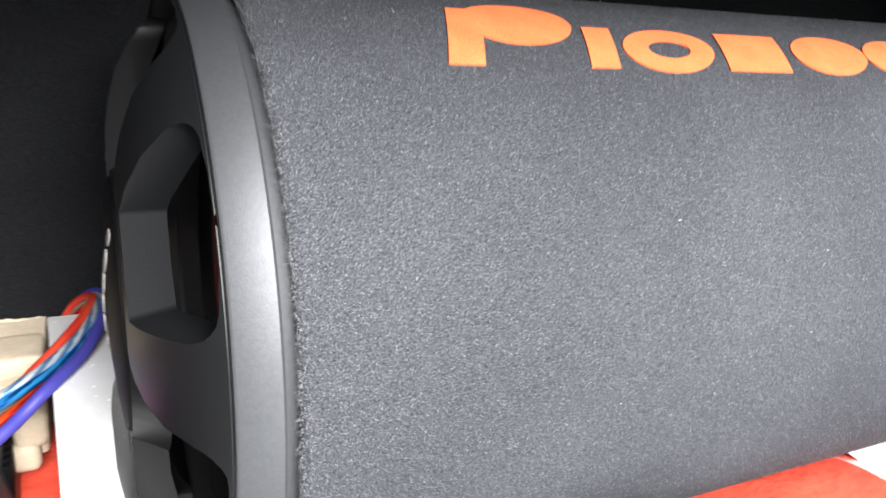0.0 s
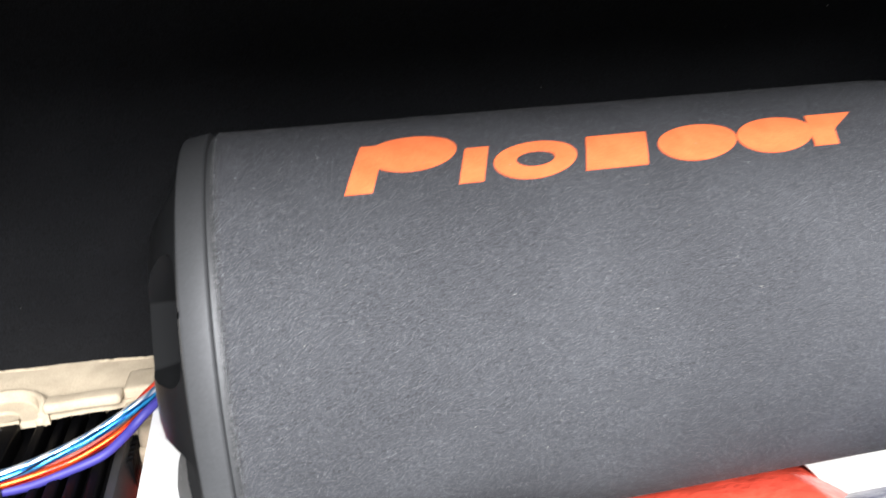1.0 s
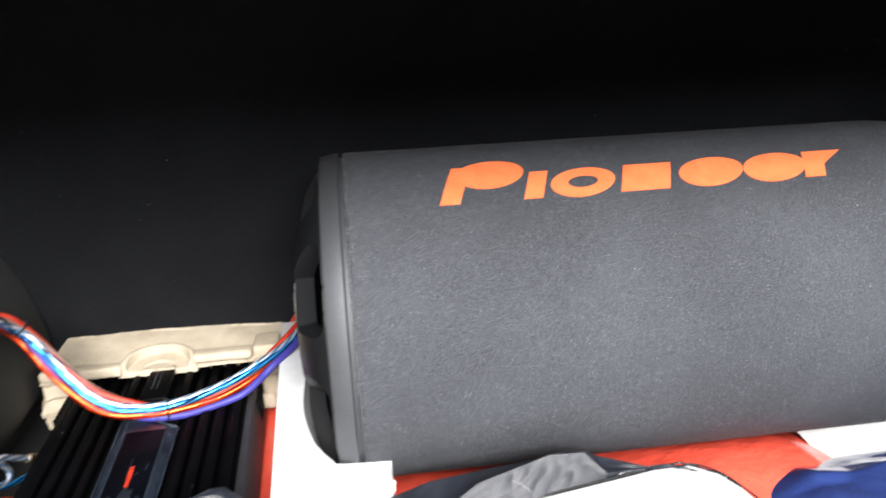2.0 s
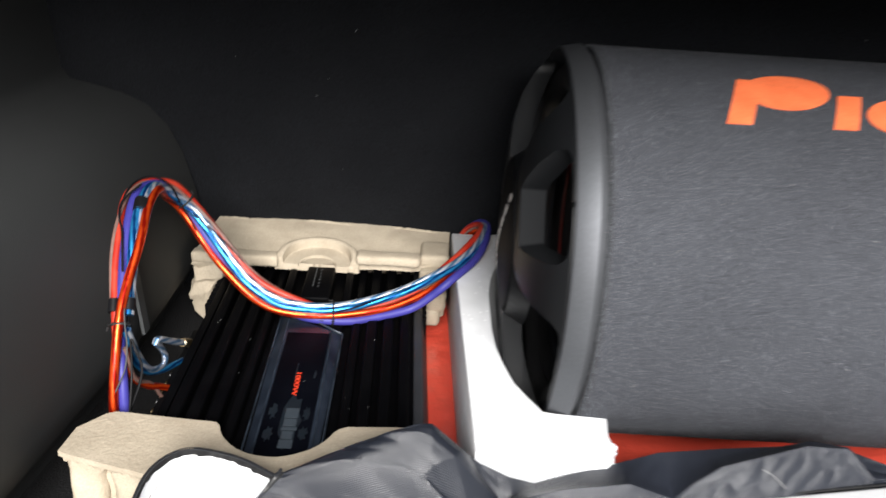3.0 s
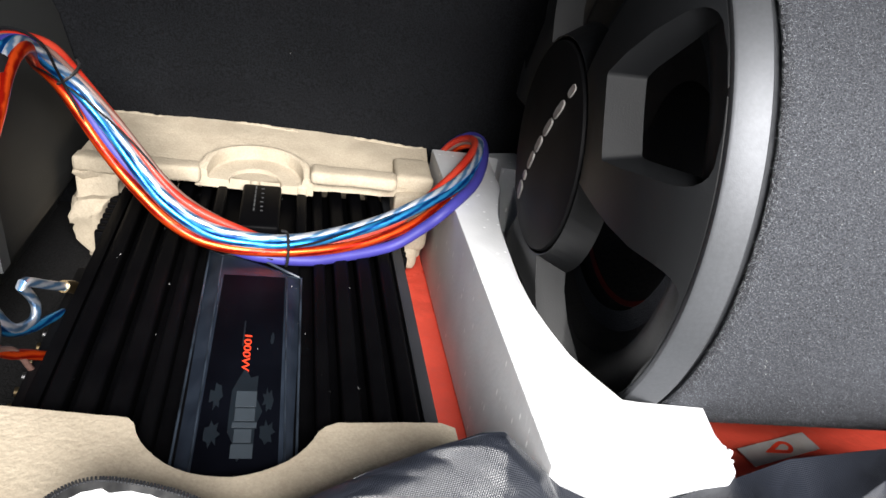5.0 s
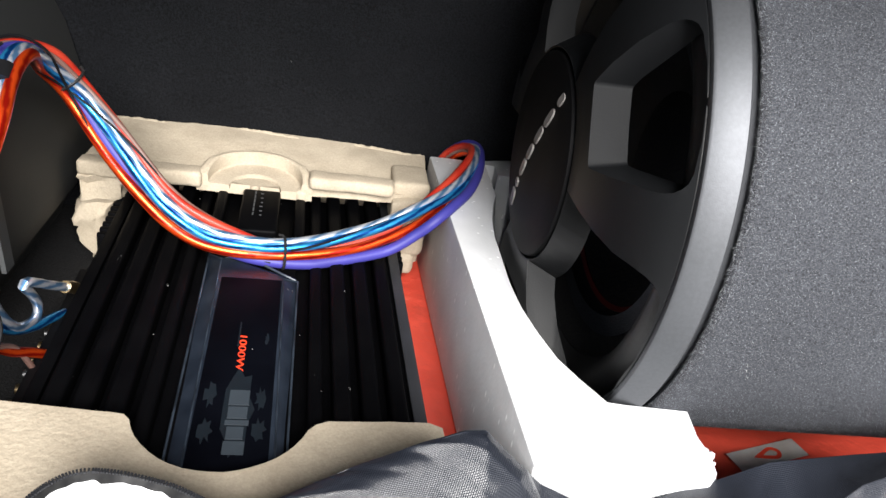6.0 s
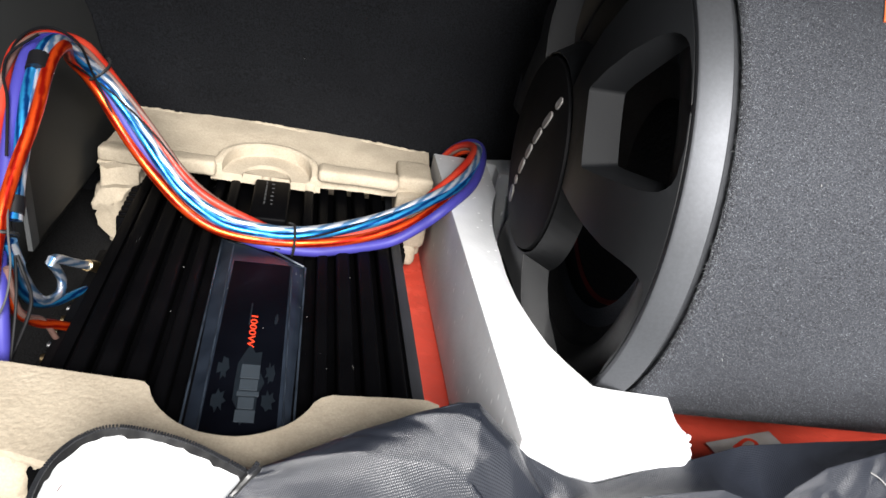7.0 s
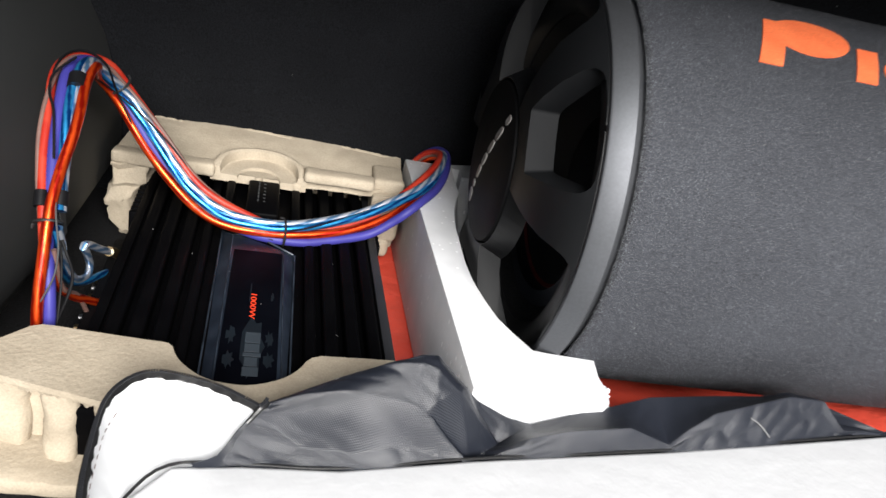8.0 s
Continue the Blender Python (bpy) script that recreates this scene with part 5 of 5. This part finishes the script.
# the sharp fold between the nylon's sunlit front strip and its flat back: (x, y, z)
CREST = [(0.000, 0.174, 0.2000), (0.026, 0.178, 0.2070), (0.0445, 0.181, 0.2105), (0.0895, 0.1885, 0.2115), (0.122, 0.1905, 0.1985), (0.136, 0.1970, 0.2075), (0.156, 0.2055, 0.2160), (0.223, 0.2253, 0.2225),
         (0.2565, 0.230, 0.2180), (0.275, 0.220, 0.2005), (0.330, 0.226, 0.1990), (0.383, 0.200, 0.1930)]
# the nylon's flat facets: (x, share of the way up, lift); sharp folds run between neighbours
FACETS = [(-0.016, 0.17, -0.009), (-0.030, 0.55, 0.007), (0.004, 0.62, -0.012), (0.030, 0.35, 0.005), (0.060, 0.70, 0.007),
          (-0.090, 0.55, 0.005), (-0.120, 0.25, -0.004), (-0.070, 0.18, -0.001), (-0.140, 0.60, -0.003), (-0.050, 0.35, 0.004)]
RISE = 0.085


def facet_planes():
    """The facets as triangles over (x, way up), each with the plane of its lift."""
    rim = [(-0.20 + 0.06 * k, t, 0.0) for k in range(11) for t in (0.0, 1.0)]
    pts = FACETS + rim
    verts, _, faces, origin, _, _ = delaunay_2d_cdt([Vector((x, t * RISE)) for x, t, _ in pts], [], [], 0, 1e-6)
    lift = [pts[o[0]][2] for o in origin]
    out = []
    for f in faces:
        m = np.array([[verts[k].x, verts[k].y, 1.0] for k in f])
        out.append((np.linalg.inv(m.T), np.linalg.solve(m, [lift[k] for k in f])))
    return out


PLANES = facet_planes()


def fold_height(x, t):
    """How far the facets lift the cloth at x, t of the way up."""
    p = np.array([x, t * RISE, 1.0])
    for inside, plane in PLANES:
        if (inside @ p).min() > -1e-6:
            return 1.5 * float(plane @ p)
    return 0.0


def straight_table(table, x):
    """Straight reading of a short table of (x, values...) at x."""
    for a, b in zip(table, table[1:]):
        if x <= b[0]:
            t = max(0.0, (x - a[0]) / (b[0] - a[0]))
            return tuple(p + (q - p) * t for p, q in zip(a[1:], b[1:]))
    return table[-1][1:]


def cooler_bag():
    bag = thing("cooler_bag", "open black nylon cooler bag with white lining", "bag", (0.08, 0.0, FLOOR))
    outline = [(x, y) for x, y in BACK_EDGE] + [(0.40, -0.36), (-0.19, -0.36), (-0.215, -0.25)]
    inner = [(x * 0.99 + 0.001, y - 0.004) for x, y in outline]
    part("body", prism(inner, FLOOR, 0.190, 0.006), NYLON, bag)
    top = prism(outline, 0.186, 0.197, 0.0, lambda x, y: 0.197)
    bmesh.ops.bevel(top, geom=[e for e in top.edges if all(v.co.z > 0.19 for v in e.verts)], offset=0.004, segments=3, profile=0.5, affect="EDGES")
    part("lid_lining", top, LINING, bag, "white wipe-clean lining")
    edge = spline([(x, y + 0.001, 0.196) for x, y in BACK_EDGE], 0.006)
    part("piping", sweep(edge, 0.0009, 8), ZIP_BLACK, bag, "thin dark piping")

    def fn(u, v):
        x0 = -0.186 + 0.044 * min(1.0, v / 0.7) ** 0.36
        x = x0 + (0.383 - x0) * u
        ye = lerp_table([(a, b) for a, b in BACK_EDGE[2:11]], max(-0.187, x))[0]
        ry, rz = straight_table(RIDGE, x)
        if v < 0.7:
            t = v / 0.7
            y = ye + (ry - ye) * t
            z = 0.1950 + (rz - 0.1950) * t + 0.008 * math.sin(math.pi * t ** 1.25)
            w = min(1.0, 8 * t) * (1.0 - 0.7 * t) * (1.5 if x < 0.08 else 0.25)
            q = Vector((x * 24 + t * 1.2, t * 1.5 + x * 5, 0.3))
            z += 0.0030 * w * (abs(noise.noise(q)) - 0.25) + 0.0016 * w * (abs(noise.noise(q * 2.6)) - 0.2) + fold_height(x, t)
            y += 0.003 * w * noise.noise(q + Vector((5, 1, 0)))
            fold = max(0.0, min(1.0, (x - 0.002) / 0.020))
            if fold:
                cy, cz = straight_table(CREST, x)
                k = 0.45
                if t < k:
                    r = t / k
                    crumple = (0.0045 if x > 0.125 else 0.0012) * math.sin(math.pi * r) * (abs(noise.noise(Vector((x * 55 - r * 1.6, r * 1.3 + x * 20, 2.0)))) - 0.22)
                    py, pz = ye + (cy - ye) * r, 0.1950 + (cz - 0.1950) * r + crumple
                else:
                    r = (t - k) / (1 - k)
                    py, pz = cy + (ry - cy) * r, cz + (rz - cz) * r - 0.0016 * math.sin(math.pi * r) + 0.0022 * math.sin(math.pi * r) * (abs(noise.noise(Vector((x * 38, r * 1.4 - x * 16, 7.0)))) - 0.2)
                y, z = y + (py - y) * fold, z + (pz - z) * fold
        else:
            t = (v - 0.7) / 0.3
            y = ry + 0.004 * math.sin(math.pi * t) + (0.006 if x > 0.1 or x < -0.03 else 0.0) * t
            z = rz + (FLOOR + 0.004 - rz) * t
        return Vector((x, y, z))
    part("back_panel", sheet(fn, 340, 110, 0.0012, (0.56, 0.105)), NYLON, bag, "creased black nylon panel", sharp=30)
    # the unzipped end: white lining inside an arc of zip
    arc = [(-0.212, 0.075, 0.216), (-0.2185, 0.100, 0.220), (-0.2220, 0.130, 0.223), (-0.2225, 0.157, 0.2245), (-0.2150, 0.1755, 0.2245), (-0.2010, 0.1840, 0.2240), (-0.1740, 0.1805, 0.2225), (-0.1540, 0.1725, 0.2205), (-0.1430, 0.1670, 0.2190)]
    line = spline(arc, 0.003)
    n = len(line)

    def flap(u, v):
        p = line[min(n - 1, int(round(u * (n - 1))))]
        c = Vector((-0.180 + 0.022 * u, 0.085 + 0.052 * u, 0.186))
        q = p.lerp(c, v)
        q.z = p.z - 0.004 + (c.z - p.z + 0.004) * v ** 0.8 - 0.012 * math.sin(math.pi * v ** 0.7) + (0.0016 * noise.noise(Vector((u * 14, v * 4, 1))) + 0.0022 * max(0.0, u - 0.35) * noise.noise(Vector((u * 60, v * 3, 4)))) * (1 - v)
        return q
    part("end_lining", sheet(flap, n - 1, 20, 0.001), LINING, bag, "white wipe-clean lining")
    gusset = lambda u, v: flap(1.0, v).lerp(fn(0.0, 0.7 - 0.69 * v), u) + Vector((0, 0, 0.0022))
    part("gusset", sheet(gusset, 6, 14, 0.0008), NYLON, bag, "black nylon gusset beside the zip")
    fr = frames_along(line)
    tape = bmesh.new()
    rows = []
    for p, (t, a, b) in zip(line, fr):
        inw = Vector((-0.175, 0.11, p.z)) - p
        inw.z = 0
        inw.normalize()
        rows.append([tape.verts.new(p - inw * 0.0022 + Vector((0, 0, -0.0035))), tape.verts.new(p - inw * 0.0020 + Vector((0, 0, -0.001))), tape.verts.new(p + Vector((0, 0, 0.0006))), tape.verts.new(p + inw * (0.0022 + 0.0042 * abs(noise.noise(p * 170))) + Vector((0, 0, -0.0014)))])
    for a, b in zip(rows, rows[1:]):
        for k in range(3):
            tape.faces.new((a[k], a[k + 1], b[k + 1], b[k]))
    tape.normal_update()
    low = [[tape.verts.new(v.co - v.normal * 0.0008 * (1 if v.normal.z > 0 else -1)) for v in row] for row in rows]
    for (a, a2), (b, b2) in zip(zip(rows, low), zip(rows[1:], low[1:])):
        for k in range(3):
            tape.faces.new((a2[k], b2[k], b2[k + 1], a2[k + 1]))
        for k in (0, 3):
            tape.faces.new((a[k], b[k], b2[k], a2[k]))
    for row, under in ((rows[0], low[0]), (rows[-1], low[-1])):
        for k in range(3):
            tape.faces.new((row[k], row[k + 1], under[k + 1], under[k]))
    zipper = part("zip_tape", tape, ZIP_BLACK, bag, "black zip tape")
    back = [fn(0.0, 0.7 - 0.03 * k) + Vector((0.0005, 0, 0.0012)) for k in range(12)]
    part("zip_tape", sweep(back, lambda k: 0.0022 - 0.0009 * k, 8), ZIP_BLACK, bag, "black zip tape")
    teeth = []
    fine = spline(arc, 0.0012) + [p + Vector((0, 0, 0.0012)) for p in spline([tuple(q) for q in back[:5]], 0.0012)]
    for p, (t, a, b) in zip(fine, frames_along(fine)):
        tb = box(-0.00040, 0.00040, -0.0010, 0.0010, 0.0005, 0.0015)
        ang = math.atan2(t.y, t.x)
        bmesh.ops.transform(tb, matrix=Matrix.Translation(p) @ Matrix.Rotation(ang, 4, "Z"), verts=tb.verts)
        teeth.append(tb)
    tagged(part("zip_teeth", join(*teeth), AMP_SIDE, zipper, "fine dark zip teeth"), kind="stuff")
    stitches = []
    for i in range(2, int(n * 0.5), 2):
        p, q = flap(i / (n - 1), 0.06), flap((i + 0.9) / (n - 1), 0.06)
        st = sweep([p + Vector((0, 0, 0.0010)), p.lerp(q, 0.5) + Vector((0, 0, 0.0014)), q + Vector((0, 0, 0.0010))], 0.00022, 5)
        stitches.append(st)
    tagged(part("stitching", join(*stitches), CABLE_COPPER, bag, "brownish thread stitching"), kind="stuff")


cooler_bag()


# ---- lint and dust ----


def lint():
    def on_wall(u, v):
        z = 0.20 + 0.42 * v
        return np.stack([-0.40 + 1.15 * u, 0.6045 - 0.05 * (z - 0.12), z], axis=1), np.tile([0.0, -0.9988, -0.05], (len(u), 1))

    def on_the_tube(u, v):
        return tube_place(0.07 + 0.57 * u, -25 + 125 * v, 0.1662)

    def on_amp(u, v):
        return np.stack([-0.255 + 0.185 * u, 0.26 + 0.26 * v, np.full_like(u, 0.1835)], axis=1), np.tile([0.0, 0.0, 1.0], (len(u), 1))
    for name, count, place, length, width, seed, label in (("wall_lint", 18, on_wall, 0.0022, 0.0005, 21, "pale lint specks on the black carpet"),
                                                           ("tube_lint", 280, on_the_tube, 0.0018, 0.00022, 22, "pale lint specks on the carpeted tube"),
                                                           ("amplifier_dust", 36, on_amp, 0.0011, 0.00022, 23, "pale dust specks on the amplifier")):
        ob = fibres(name, count, place, length, width, LINT, None, label, seed)
        ob["category"] = "lint"


lint()


def stray_thread():
    line = spline([(0.1865, 0.2090, 0.2128), (0.1925, 0.2076, 0.2104), (0.1985, 0.2058, 0.2062), (0.2035, 0.2034, 0.2018)], 0.002)
    tagged(part("thread", sweep(line, 0.00034, 6), LINT), "short white thread lying on the black nylon", "thread")


stray_thread()
